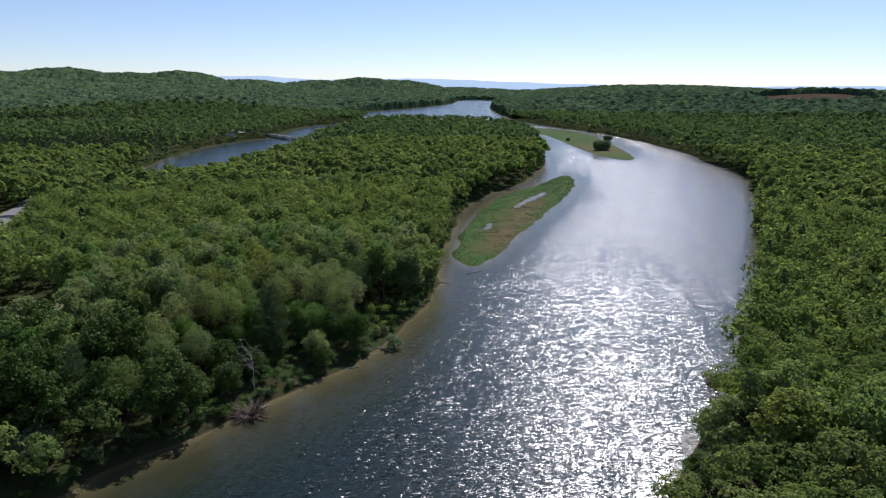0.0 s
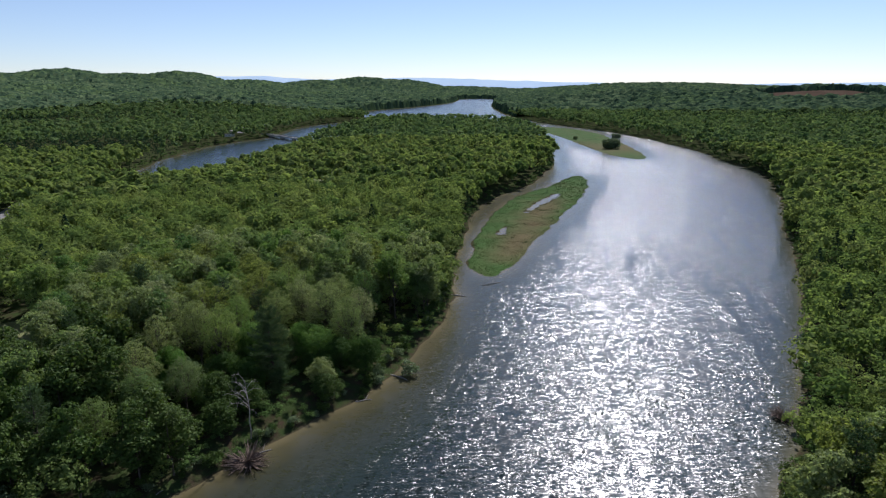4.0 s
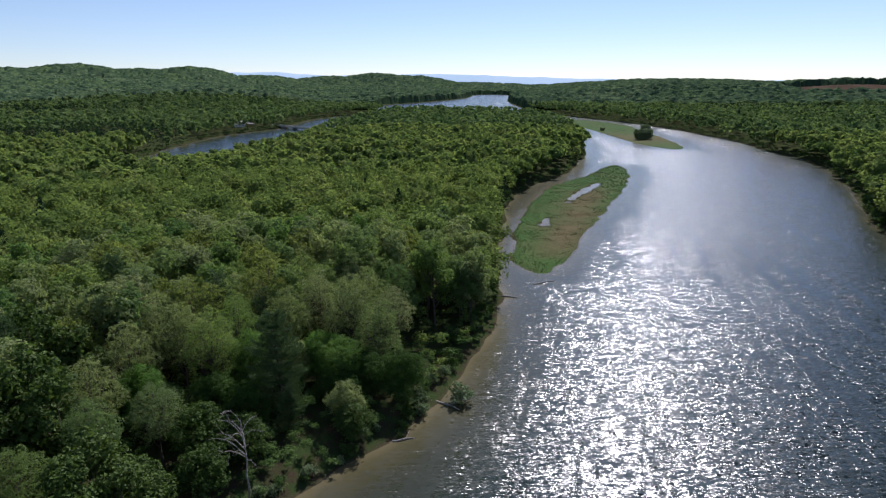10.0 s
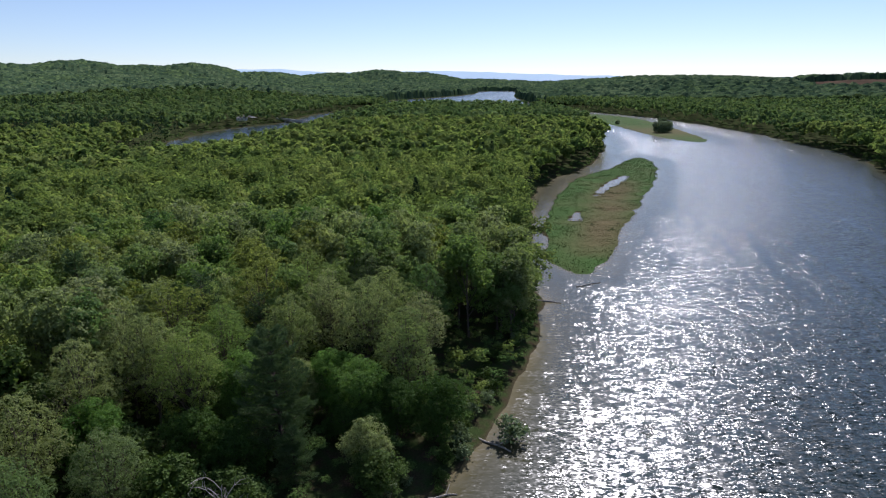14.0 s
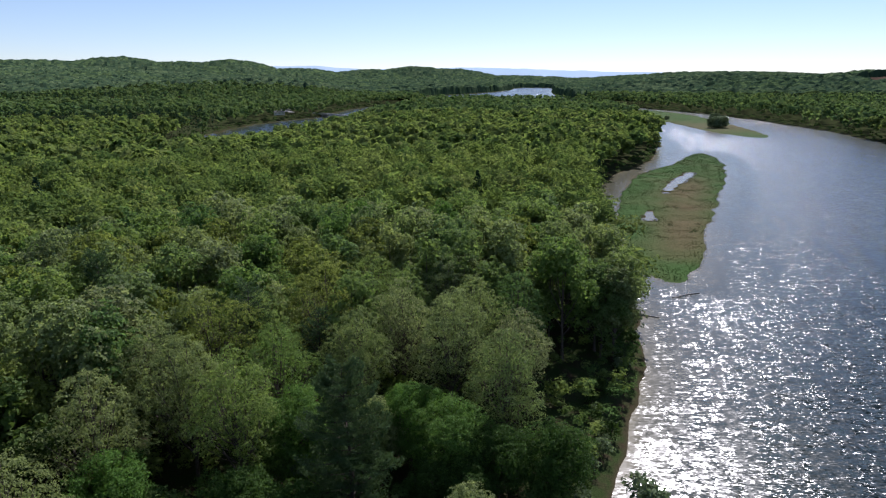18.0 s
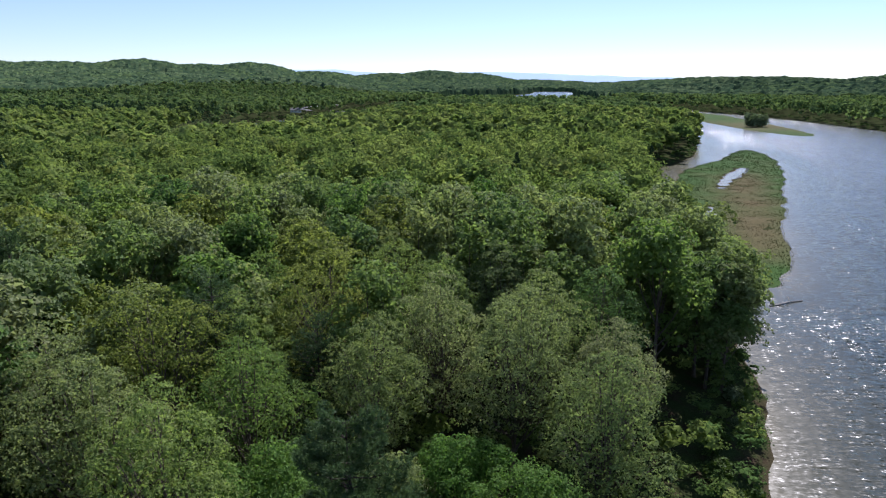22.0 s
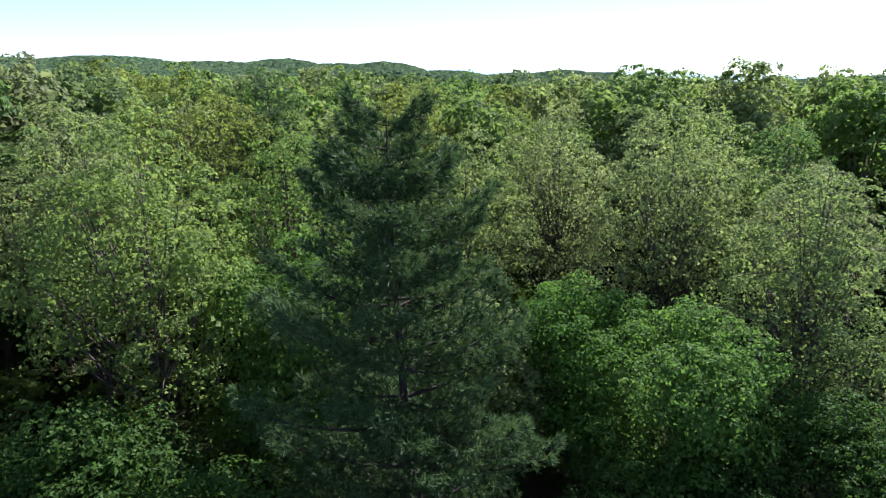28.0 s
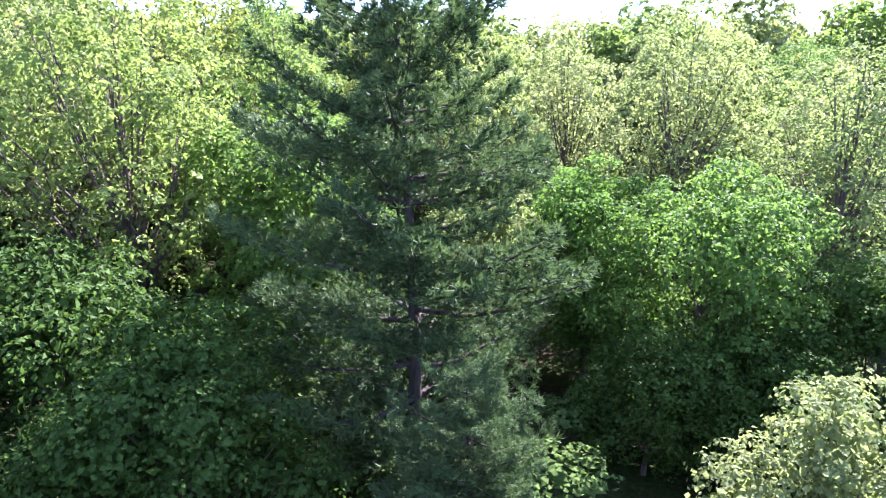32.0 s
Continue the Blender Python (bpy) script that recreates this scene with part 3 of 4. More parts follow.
HERO = [
    ("maple", -37.4, 170.6, 11.6, 0), ("maple", -42.0, 174.2, 10.8, 120), ("young", -34.8, 160.4, 7.8, 60), ("round", -50.8, 157.4, 8.6, 200), ("round", -56.5, 157.5, 9.6, 90),
    ("tall", -59.5, 164.5, 19.0, 10), ("maple", -53.8, 168.5, 13.5, 300), ("tall", -66, 168, 18.5, 80), ("olive", -67, 178, 20.5, 140), ("wide", -58, 175, 18, 220),
    ("pale", -38, 185, 19.2, 30), ("wide", -30.5, 179, 17.0, 250), ("pale", -45, 190, 18.8, 110), ("olive", -57, 192, 20.0, 0), ("wide", -46.6, 199.6, 18.0, 70),
    ("tall", -28.5, 188, 16.0, 160), ("tall", -50, 181.5, 17.5, 310), ("tall", -35, 194, 18.6, 200), ("round", -25.5, 171, 10.0, 280), ("wide", -73, 161, 18, 20),
    ("round", -31.5, 169.5, 9.0, 45), ("round", -39.2, 167.2, 5.6, 30), ("round", -34.6, 167.6, 6.2, 200), ("tall", -63, 184, 18.5, 190), ("pale", -72, 173, 19, 260), ("wide", -52, 205, 18.5, 130), ("tall", -40, 204, 18.4, 20), ("wide", -29, 199, 18, 330),
    ("low", -49, 148.5, 7.5, 15), ("low", -55, 147, 9.5, 75), ("tall", -61, 146, 14, 135), ("tall", -67, 139, 15, 205), ("low", -52.5, 140.5, 7, 265), ("wide", -73, 149, 16.5, 35),
    ("low", -59, 134.5, 8.5, 95), ("tall", -71, 129, 14, 155), ("low", -33, 157.5, 6.0, 175), ("low", -62.5, 154.5, 9.0, 150), ("maple", -69, 156, 12, 70), ("tall", -65, 196, 18.5, 50), ("young", -46.5, 173, 9.5, 210),
]
PINES = [(-46.9, 162.2, 19.6, 0), (-64.5, 183, 20.5, 100), (-43.6, 157.2, 8.6, 40), (-55.5, 184, 16.5, 230)]
for kind, x, y, tall, turn in HERO:
    meshes, own, words = KINDS[kind]
    across = (tall / own) ** 0.6
    plant("broadleaf_tree", meshes, x, y, words, size=(across, tall / own), turn=turn, group="trees of the river woods")
hero_pine = pine_meshes(5, 22, 7.0, 1.6, 22, 215, 14, 0.34, True)
back_pine = pine_meshes(6, 22, 5.6, 3.0, 20, 60, 7, 0.45)
for x, y, tall, turn in PINES:
    plant("white_pine", hero_pine if y < 170 else back_pine, x, y, "tall white pine with soft blue-green needles" if tall > 15 else "young white pine with pale green needles", size=((tall / 22) ** 0.8, tall / 22), turn=turn,
          group="pines of the river woods")

CLEAR = [(-222, 310, 16), (-208, 290, 13), (-196, 272, 10), (-93, 465, 12), (-88, 440, 11), (-84, 416, 10), (-112, 158, 13), (-122, 174, 14), (-132, 190, 13), (-78, 107, 7), (-236, 330, 22), (-247, 362, 12), (-140, 738, 22), (-131, 692, 14), (-124, 655, 12), (-100, 500, 12), (-95, 470, 11), (-88, 442, 9), (-118, 470, 9), (-111, 445, 8), (-228, 305, 12), (-330, 1020, 9), (-331, 1060, 9), (-328, 1100, 9), (1010, 1790, 150)]


def scattered(x0, x1, y0, y1, step, seed, margin=3.0):
    """Places on the land, one to each cell of a jittered grid, clear of water and openings."""
    gx, gy = np.meshgrid(np.arange(x0, x1, step), np.arange(y0, y1, step))
    r = np.random.default_rng(seed)
    x = gx.ravel() + r.uniform(-0.45, 0.45, gx.size) * step
    y = gy.ravel() + r.uniform(-0.45, 0.45, gx.size) * step
    ok = -river_depth(x, y) > margin
    for cx, cy, cr in CLEAR:
        ok &= np.hypot(x - cx, y - cy) > cr
    return x[ok], y[ok]


# single trees of the near woods
SPOTS = np.array([h[1:3] for h in HERO] + [p[:2] for p in PINES])
ox, oy = scattered(-200, 200, 70, 300, 6.8, 21, 3.2)
gap = np.min(np.hypot(ox[:, None] - SPOTS[:, 0], oy[:, None] - SPOTS[:, 1]), 1)
clear_air = ~((np.hypot(ox + 17, oy - 190) < 14) & (ox > -27)) & (np.hypot(ox + 40, oy - 144) > 11) & (np.hypot(ox + 40, oy - 135) > 9) & ~((np.abs(ox + 43) < 15) & (np.abs(oy - 160) < 15)) & ~((np.hypot(ox + 40, oy - 150) < 34) & (oy < 172) & (oy > 150))
left = (ox < 30) & (np.hypot(ox + 45, oy - 165) < 96) & (gap > 5.2) & clear_air & (oy > 96)
right = (ox > 45) & (np.hypot(ox - 20, oy - 60) < 150) & (oy > 95)
order = np.argsort(np.hypot(ox + 44, oy - 160) + 1e4 * ~left)[: min(215, int(left.sum()))]
singles = [(x, y) for x, y in zip(ox[order], oy[order])] + [(x, y) for x, y in zip(ox[right], oy[right])][:48]
near_set = [broadleaf_meshes(30 + i, 19, w, b, 15, 3300, 0.40, m, 0.25, 1, clump=(22, 0.90), core=0.4) for i, (w, b, m) in enumerate(
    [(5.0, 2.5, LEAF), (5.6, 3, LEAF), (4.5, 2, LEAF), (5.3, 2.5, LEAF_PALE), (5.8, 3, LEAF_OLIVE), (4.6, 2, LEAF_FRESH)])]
mid_set = [broadleaf_meshes(40 + i, 19, w, b, 13, 1680, 0.60, m, 0.24, clump=(14, 1.05), core=0.4) for i, (w, b, m) in enumerate(
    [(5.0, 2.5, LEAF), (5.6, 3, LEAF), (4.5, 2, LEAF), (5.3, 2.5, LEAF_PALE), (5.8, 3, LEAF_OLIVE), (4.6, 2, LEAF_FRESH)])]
shore_set = [broadleaf_meshes(50 + i, 19, w, 1.5, 13, 1820, 0.58, LEAF_SHADED, 0.24, clump=(14, 1.0), core=0.4) for i, w in enumerate((5.0, 5.6))]
mid_pine = pine_meshes(7, 21, 5.2, 3.0, 18, 34, 6, 0.6)
WORDS = ("broadleaf tree in full green spring leaf", "wide broadleaf tree in green spring leaf", "slender broadleaf tree in green leaf", "broadleaf tree with pale young leaves",
         "oak with olive-green young leaves", "maple with bright fresh green leaves")
r = np.random.default_rng(33)
bank = -river_depth(np.array([q[0] for q in singles]), np.array([q[1] for q in singles]))
for (x, y), edge in zip(singles, bank):
    q, tall = r.random(), r.uniform(17.0, 22.0) * (0.72 + 0.28 * min(1, max(0.0, edge) / 9))
    if q < 0.045 and not (x > -52 and y > 165):
        plant("white_pine", mid_pine, x, y, "dark green white pine among broadleaf trees", size=(tall / 21, tall / 20), turn=r.uniform(0, 360), group="pines of the river woods")
        continue
    i = 5 if q < 0.08 else 4 if q < 0.18 else 3 if q < 0.32 else int(r.integers(0, 3))
    near = np.hypot(x + 44, y - 162) < 82
    # trees near the bank take the leaves whose colour is darkened for shade
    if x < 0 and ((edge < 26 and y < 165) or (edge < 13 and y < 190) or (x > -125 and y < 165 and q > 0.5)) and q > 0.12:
        plant("broadleaf_tree", shore_set[int(q * 50) % 2], x, y, "broadleaf tree above the bank, its leaf colour darkened for shade", size=((tall / 19) ** 0.6, tall / 19), turn=r.uniform(0, 360), group="trees of the river woods")
        continue
    plant("broadleaf_tree", (near_set if near else mid_set)[i], x, y, WORDS[i], size=((tall / 19) ** 0.6 * r.uniform(0.92, 1.12), tall / 19), turn=r.uniform(0, 360), group="trees of the river woods")
SPOTS = np.concatenate([SPOTS, np.array(singles)])


def spire(r, leaves, size):
    """The leaves of a dark conifer: a ragged cone."""
    q, a = r.random(leaves) ** 0.75, r.uniform(0, 2 * np.pi, leaves)
    reach = (1 - q) * 4.2 * r.uniform(0.6, 1.1, leaves) + 0.2
    place = np.stack([np.cos(a) * reach, np.sin(a) * reach, 19 * (0.15 + 0.85 * q)], 1)
    return leaves_at(r, place, np.stack([np.cos(a), np.sin(a), 0 * a + 0.4], 1), size)[0]


def domed(r, lobes, leaves, size, shell, per):
    """The leaves of a far broadleaf crown: bosses shingled with large sprays, and clumps of small ones over them."""
    d = unit(r.normal(0, 1, (lobes, 3)) + (0, 0, 0.7))
    c = d * r.uniform(0.50, 0.78, lobes)[:, None] * (4.4, 4.4, 5.6) + (0, 0, 12.3)
    c[0] = (0.8, 0.4, 15.6)
    si = r.uniform(1.7, 2.9, lobes)
    c[:, 2] = np.minimum(c[:, 2], 19 - si * 0.9)
    k = np.repeat(np.arange(lobes), shell)
    d = unit(r.normal(0, 1, (len(k), 3)) + (0, 0, 0.3))
    place = c[k] + d * (si[k] * r.uniform(0.45, 0.8, len(k)))[:, None]
    ok = outside(place, k, c, si, 0.5)
    place, d, k = place[ok], d[ok], k[ok]
    body = leaves_at(r, place, unit(d + 0.5 * unit(place - (0, 0, 10))), si[k] * (2.4 if per > 1 else 3.4) / shell**0.5, fold=-0.14, wide=0.85, wild=0.3, up=0.0)[0]
    k = r.choice(lobes, leaves // per * 3, p=si**2 / (si**2).sum())
    d = unit(r.normal(0, 1, (len(k), 3)) + (0, 0, 0.5))
    place = c[k] + d * (si[k] * r.uniform(0.80, 1.12, len(k)))[:, None]
    ok = np.nonzero(outside(place, k, c, si, 0.86) & (d[:, 2] > -0.4))[0][:leaves // per]
    place, d = place[ok], d[ok]
    e = unit(r.normal(0, 0.9 if per > 1 else 0.25, (len(ok) * per, 3)) + np.repeat(unit(d + 0.4 * unit(place - (0, 0, 10))), per, 0) + (0, 0, 0.4))
    place = np.repeat(place, per, 0) + (e * (1.15 * r.uniform(0.7, 1.1, len(e)))[:, None] if per > 1 else 0)
    return np.concatenate([body, leaves_at(r, place, e, size, wide=0.88, wild=0.28, up=0.1)[0]])


def woods(name, x, y, leaves, size, label, seed, tall=(11.5, 21), wide=(0.78, 1.18), lobes=8, conifer=0.03, dark=None, shapes=6, shell=8, leafage=WOODS, per=1):
    """Many trees in one mesh, each turned and scaled from one of a few crowns."""
    r = np.random.default_rng(seed)
    n = len(x)
    z = land(x, y)
    high = r.uniform(*tall, n) / 19
    across = r.uniform(*wide, n) * high**0.5
    turn = r.uniform(0, 2 * np.pi, n)
    which = r.integers(0, shapes, n)
    con = r.random(n) < (conifer + (0.95 * dark(x, y) if dark else 0))
    own = np.clip(r.random(n) * 0.75 + 0.25 * value_noise(x, y, 70, 31), 0, 1)
    for conifers, mat, end, words in ((False, leafage, name, label), (True, NEEDLE_FAR, name.replace("broadleaf", "conifer"), "dark conifers standing among the broadleaf woods")):
        vs, ts = [], []
        for k in range(shapes):
            pick = np.nonzero((which == k) & (con == conifers))[0]
            if not len(pick):
                continue
            v = spire(r, int(leaves * 1.3), size * 1.1) if conifers else domed(r, lobes, leaves, size, shell, per)
            c, si = np.cos(turn[pick])[:, None], np.sin(turn[pick])[:, None]
            vx = (v[:, 0] * c - v[:, 1] * si) * across[pick][:, None] + x[pick][:, None]
            vy = (v[:, 0] * si + v[:, 1] * c) * across[pick][:, None] + y[pick][:, None]
            vz = v[:, 2] * high[pick][:, None] + z[pick][:, None]
            vs.append(np.stack([vx, vy, vz], -1).reshape(-1, 3))
            ts.append(np.repeat(own[pick], len(v) // 4))
        if vs:
            v = np.concatenate(vs)
            ob = new(end, mesh_of(end, v, np.arange(len(v)).reshape(-1, 4), mat, np.concatenate(ts)))
            tagged(ob, words, "woods", kind="stuff")


def dark_patch(x, y):
    """Where stands of dark pines grow."""
    return np.clip(2.2 * np.exp(-((x + 395) / 100) ** 2 - ((y - 665) / 75) ** 2) + 1.6 * np.exp(-((x + 520) / 160) ** 2 - ((y - 1650) / 160) ** 2)
                   + 1.5 * np.exp(-((x + 700) / 220) ** 2 - ((y - 1050) / 60) ** 2) + 1.2 * np.exp(-((x - 600) / 250) ** 2 - ((y - 1150) / 80) ** 2), 0, 1)


def in_view(x, y):
    """The plan's wedge that the flight looks over."""
    a = np.degrees(np.arctan2(x + 15, y + 40))
    return (a > -56) & (a < 42) & (y > 20)


sx, sy = scattered(-560, 420, 20, 700, 7.2, 51, -0.3)
taken = np.min(np.hypot(sx[:, None] - SPOTS[:, 0], sy[:, None] - SPOTS[:, 1]), 1) < 5.0
taken |= (np.hypot(sx + 40, sy - 162) < 52) | (np.hypot(sx + 40, sy - 144) < 16)
ok = in_view(sx, sy) & ~taken
sx, sy = sx[ok], sy[ok]
away = np.hypot(sx + 20, sy - 90)
start = np.hypot(sx - 5, sy - 20) < 150
close = (away < 300) & (sx < 35) & ~start
woods("broadleaf_woods", sx[close], sy[close], 300, 0.62, "dense spring-green broadleaf woods beside the river", 61, tall=(14.5, 21), wide=(0.95, 1.3), dark=dark_patch, shell=16, per=10)
close = (away < 300) & (sx >= 35) & ~start
woods("broadleaf_woods_across", sx[close], sy[close], 160, 0.72, "dense spring-green broadleaf woods on the far bank", 64, tall=(14, 21), wide=(0.95, 1.3), dark=dark_patch, shell=14, per=8)
woods("broadleaf_woods_ashore", sx[start], sy[start], 560, 0.46, "dense green broadleaf trees crowding the bank", 65, tall=(13, 19), wide=(0.95, 1.3), dark=dark_patch, shell=28, per=16)
woods("broadleaf_woods_beyond", *(v[(away >= 300) & (away < 620)] for v in (sx, sy)), 32, 1.3, "spring-green broadleaf woods on the river peninsula", 62, tall=(13.5, 20.5), wide=(0.95, 1.3), lobes=9, shell=6, dark=dark_patch, per=1)
fx, fy = scattered(-1300, 1000, 420, 1560, 9.8, 52, -1.0)
ok = in_view(fx, fy) & (np.hypot(fx + 20, fy - 90) >= 615) & (np.hypot(fx, fy) < 1500)
woods("broadleaf_woods_far", fx[ok], fy[ok], 6, 2.3, "distant spring-green broadleaf woods", 63, wide=(0.9, 1.2), lobes=5, shell=4, dark=dark_patch, leafage=FAR_WOODS)

# woods farther off: a canopy of crowns as one uneven sheet over the hills
ang, rad = np.radians(np.arange(-56, 46.01, 0.18)), 1440 * 1.0052 ** np.arange(0, 232)
ga, gr = np.meshgrid(ang, rad)
cx, cy = (gr * np.sin(ga)).ravel(), (gr * np.cos(ga)).ravel()
cd = -river_depth(cx, cy)
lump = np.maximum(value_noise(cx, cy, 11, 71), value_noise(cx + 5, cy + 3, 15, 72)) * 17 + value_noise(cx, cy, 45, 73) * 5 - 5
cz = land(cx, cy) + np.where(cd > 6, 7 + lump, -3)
for x0, y0, c0 in CLEAR[-1:]:
    cz = np.where((np.abs(cx - x0) < 150) & (np.abs(cy - y0) < 100), land(cx, cy) - 2, cz)
n = len(ang)
i = (np.arange(len(rad) - 1)[:, None] * n + np.arange(n - 1)).ravel()
faces = np.stack([i, i + 1, i + n + 1, i + n], 1)
tint = (0.45 * value_noise(cx, cy, 13, 74) + 0.35 * value_noise(cx, cy, 120, 75) + 0.2 * hashed(np.arange(len(cx)), 0 * np.arange(len(cx)), 76))[i]
faces, tint = faces[(cz[faces] > 1).any(1)], tint[(cz[faces] > 1).any(1)]
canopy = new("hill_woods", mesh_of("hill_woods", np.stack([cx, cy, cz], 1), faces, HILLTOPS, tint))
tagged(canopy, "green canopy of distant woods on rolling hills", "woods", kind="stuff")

# ---- marsh islets ----


def islet(name, outline, label, brown, height, seed, blades, step):
    """A low marsh: a soft sheet of turf set with upright blades of sedge."""
    lo, hi = outline.min(0), outline.max(0)
    x, y, f = sheet(np.arange(lo[0] - 2, hi[0] + 2, step), np.arange(lo[1] - 2, hi[1] + 2, step * 1.6))
    s = signed(outline, x, y) + (value_noise(x, y, 7, 5) - 0.5) * 3
    for pool in (POOL, POOL_SMALL):
        s = np.minimum(s, -signed(pool, x, y) - (value_noise(x, y, 5, 15) - 0.5) * 2.5)
    z = np.clip(0.22 * s, -0.3, height) + (s > 1) * 0.3 * (value_noise(x, y, 3.2, seed) - 0.3)
    tint = np.clip(brown(x, y) + 0.4 * (value_noise(x, y, 9, seed + 1) - 0.5), 0, 1)
    keep = (s[f] > -1.0).any(1)
    ob = new(name, mesh_of(name, np.stack([x, y, z], 1), f[keep], MARSH, tint, smooth=True, per_point=True))
    tagged(ob, label, "islet", kind="structure")
    r = np.random.default_rng(seed)
    bx, by = r.uniform(lo[0], hi[0], blades), r.uniform(lo[1], hi[1], blades)
    s = signed(outline, bx, by) + (value_noise(bx, by, 7, 5) - 0.5) * 3
    for pool in (POOL, POOL_SMALL):
        s = np.minimum(s, -signed(pool, bx, by))
    ok = s > -0.8
    bx, by, s = bx[ok], by[ok], s[ok]
    n = len(bx)
    z = np.clip(0.22 * s, -0.1, height)
    a, h = r.uniform(0, np.pi, n), r.uniform(0.18, 0.45, n) * (1 - 0.3 * brown(bx, by))
    w = np.stack([np.cos(a), np.sin(a), 0 * a], 1) * r.uniform(0.05, 0.13, n)[:, None]
    p = np.stack([bx, by, z], 1)
    tip = p + np.stack([r.normal(0, 0.22, n), r.normal(0, 0.22, n), h], 1)
    v = np.stack([p - w, p + w, tip], 1).reshape(-1, 3)
    tint = np.repeat(np.clip(brown(bx, by) + 0.4 * (value_noise(bx, by, 9, seed + 1) - 0.5), 0, 1), 3)
    ob = new("sedge", mesh_of("sedge", v, np.arange(n * 3).reshape(-1, 3), MARSH, tint, per_point=True))
    tagged(ob, "green and straw-brown marsh sedge standing on the islet", "marsh grass", kind="stuff")


def isle_brown(x, y):
    """Straw-coloured along the river side, green along the bank side."""
    across = (x - 14) - 0.30 * (y - 270)
    return 0.85 * np.exp(-((across - 3) / 11) ** 2) * np.clip((455 - y) / 50, 0, 1) * np.clip((y - 272) / 20, 0, 1)


def bar_brown(x, y):
    return np.clip(0.75 - np.abs(y - 760) / 160, 0.1, 0.75) + 0 * x


islet("marsh_islet", ISLE, "low marsh islet with green sedge and brown straw patches", isle_brown, 0.22, 81, 110000, 1.6)
islet("grassy_islet", BAR, "long grassy islet with pools and bushes in midstream", bar_brown, 0.4, 83, 14000, 3.2)

# ---- bushes and dead wood ----
bush_willow = broadleaf_meshes(90, 3.0, 2.0, 0.1, 14, 420, 0.50, WILLOW, 0.06)
bush_green = broadleaf_meshes(91, 3.0, 2.1, 0.1, 14, 420, 0.50, LEAF_SHADED, 0.06)
bush_large = broadleaf_meshes(92, 8.0, 6.0, 0.1, 16, 1600, 0.85, WILLOW, 0.2, clump=(10, 1.2), core=0.4)
willow = broadleaf_meshes(93, 9.0, 5.0, 0.2, 14, 3300, 0.38, WILLOW, 0.2, 1, clump=(16, 0.8), core=0.4)
plant("willow_tree", willow, -79, 108, "pale grey-green willow tree on the grassy spit", "tree", (1.0, 1.0), 40)
plant("riverside_bush", bush_willow, -14.6, 172.6, "grey-green willow bush leaning over the water", "bush", (1.45, 1.25), 20, "bushes on the bank")
for x, y in ((183, 748), (190, 752), (224, 872)):
    plant("willow_bush", bush_large, x, y, "large round grey-green willow bush on the islet", "bush", (1.25, 1.25) if x < 200 else (1.0, 0.9), x * 7 % 360, "bushes on the islet")
plant("willow_bush", bush_large, 170, 873, "small round bush on the grassy islet", "bush", (0.5, 0.5), 10, "bushes on the islet")
r = np.random.default_rng(95)
curve = np.array(LEFT_SHORE[3:14], float)
run = np.r_[0, np.cumsum(np.hypot(*np.diff(curve, axis=0).T))]
for k in range(96):
    at = (k + r.uniform(0, 1)) / 96 * run[-1]
    x, y = np.interp(at, run, curve[:, 0]) - r.uniform(-0.6, 3.4), np.interp(at, run, curve[:, 1]) + r.uniform(-0.8, 1.6)
    big = r.uniform(0.4, 0.95)
    if math.hypot(x + 45, y - 133) < 4.5:
        continue
    plant("riverside_bush", bush_willow if r.random() < 0.35 else bush_green, x, y, "leafy bush crowding the water's edge", "bush", (big, big * r.uniform(0.7, 1.1)), r.uniform(0, 360), "bushes on the bank")
curve = np.array(RIGHT_SHORE[9:20][::-1], float)
run = np.r_[0, np.cumsum(np.hypot(*np.diff(curve, axis=0).T))]
for k in range(60):
    at = (k + r.uniform(0, 1)) / 60 * run[-1] * 0.75
    x, y = np.interp(at, run, curve[:, 0]) + r.uniform(0.3, 3.6), np.interp(at, run, curve[:, 1]) + r.uniform(-1, 1)
    big = r.uniform(0.5, 1.2)
    plant("riverside_bush", bush_green, x, y, "leafy bush crowding the water's edge", "bush", (big, big), r.uniform(0, 360), "bushes on the bank")


def bare_tree(seed, tall, lean, arms, thick):
    """A dead tree: bent trunk, broken arms and thin forks."""
    r = np.random.default_rng(seed)
    h = np.linspace(-0.3, tall, 7)
    spine = np.stack([lean * (h / tall) ** 2 + 0.15 * np.sin(h), 0.2 * np.sin(h * 0.7), h], 1)
    trunk = tube(spine, thick * (1 - 0.75 * (h / tall).clip(0, 1)), 7)
    out = []
    for k in range(arms):
        z = tall * r.uniform(0.45, 0.98)
        a, length = r.uniform(0, 2 * np.pi), tall * r.uniform(0.2, 0.42)
        foot = np.array([np.interp(z, h, spine[:, i]) for i in range(3)])
        d = np.array([math.cos(a), math.sin(a), r.uniform(0.1, 0.9)])
        s = np.linspace(0, 1, 5)[:, None]
        arm = foot + d * length * s + np.array([0, 0, 1]) * (0.25 * length * np.sin(s * np.pi) - 0.1 * length * s)
        pieces = [tube(arm, thick * 0.35 * (1 - 0.85 * s[:, 0]), 5)]
        for _ in range(4):
            b = arm[r.integers(1, 4)]
            tip = b + unit(d + r.normal(0, 0.7, 3)) * length * r.uniform(0.25, 0.5)
            pieces.append(tube(np.stack([b, (b + tip) / 2 + r.normal(0, 0.1, 3), tip]), np.array([0.14, 0.09, 0.03]) * thick, 4))
        out.append(joined(pieces))
    return trunk, out


trunk, arms = bare_tree(3, 13.5, -1.0, 13, 0.17)
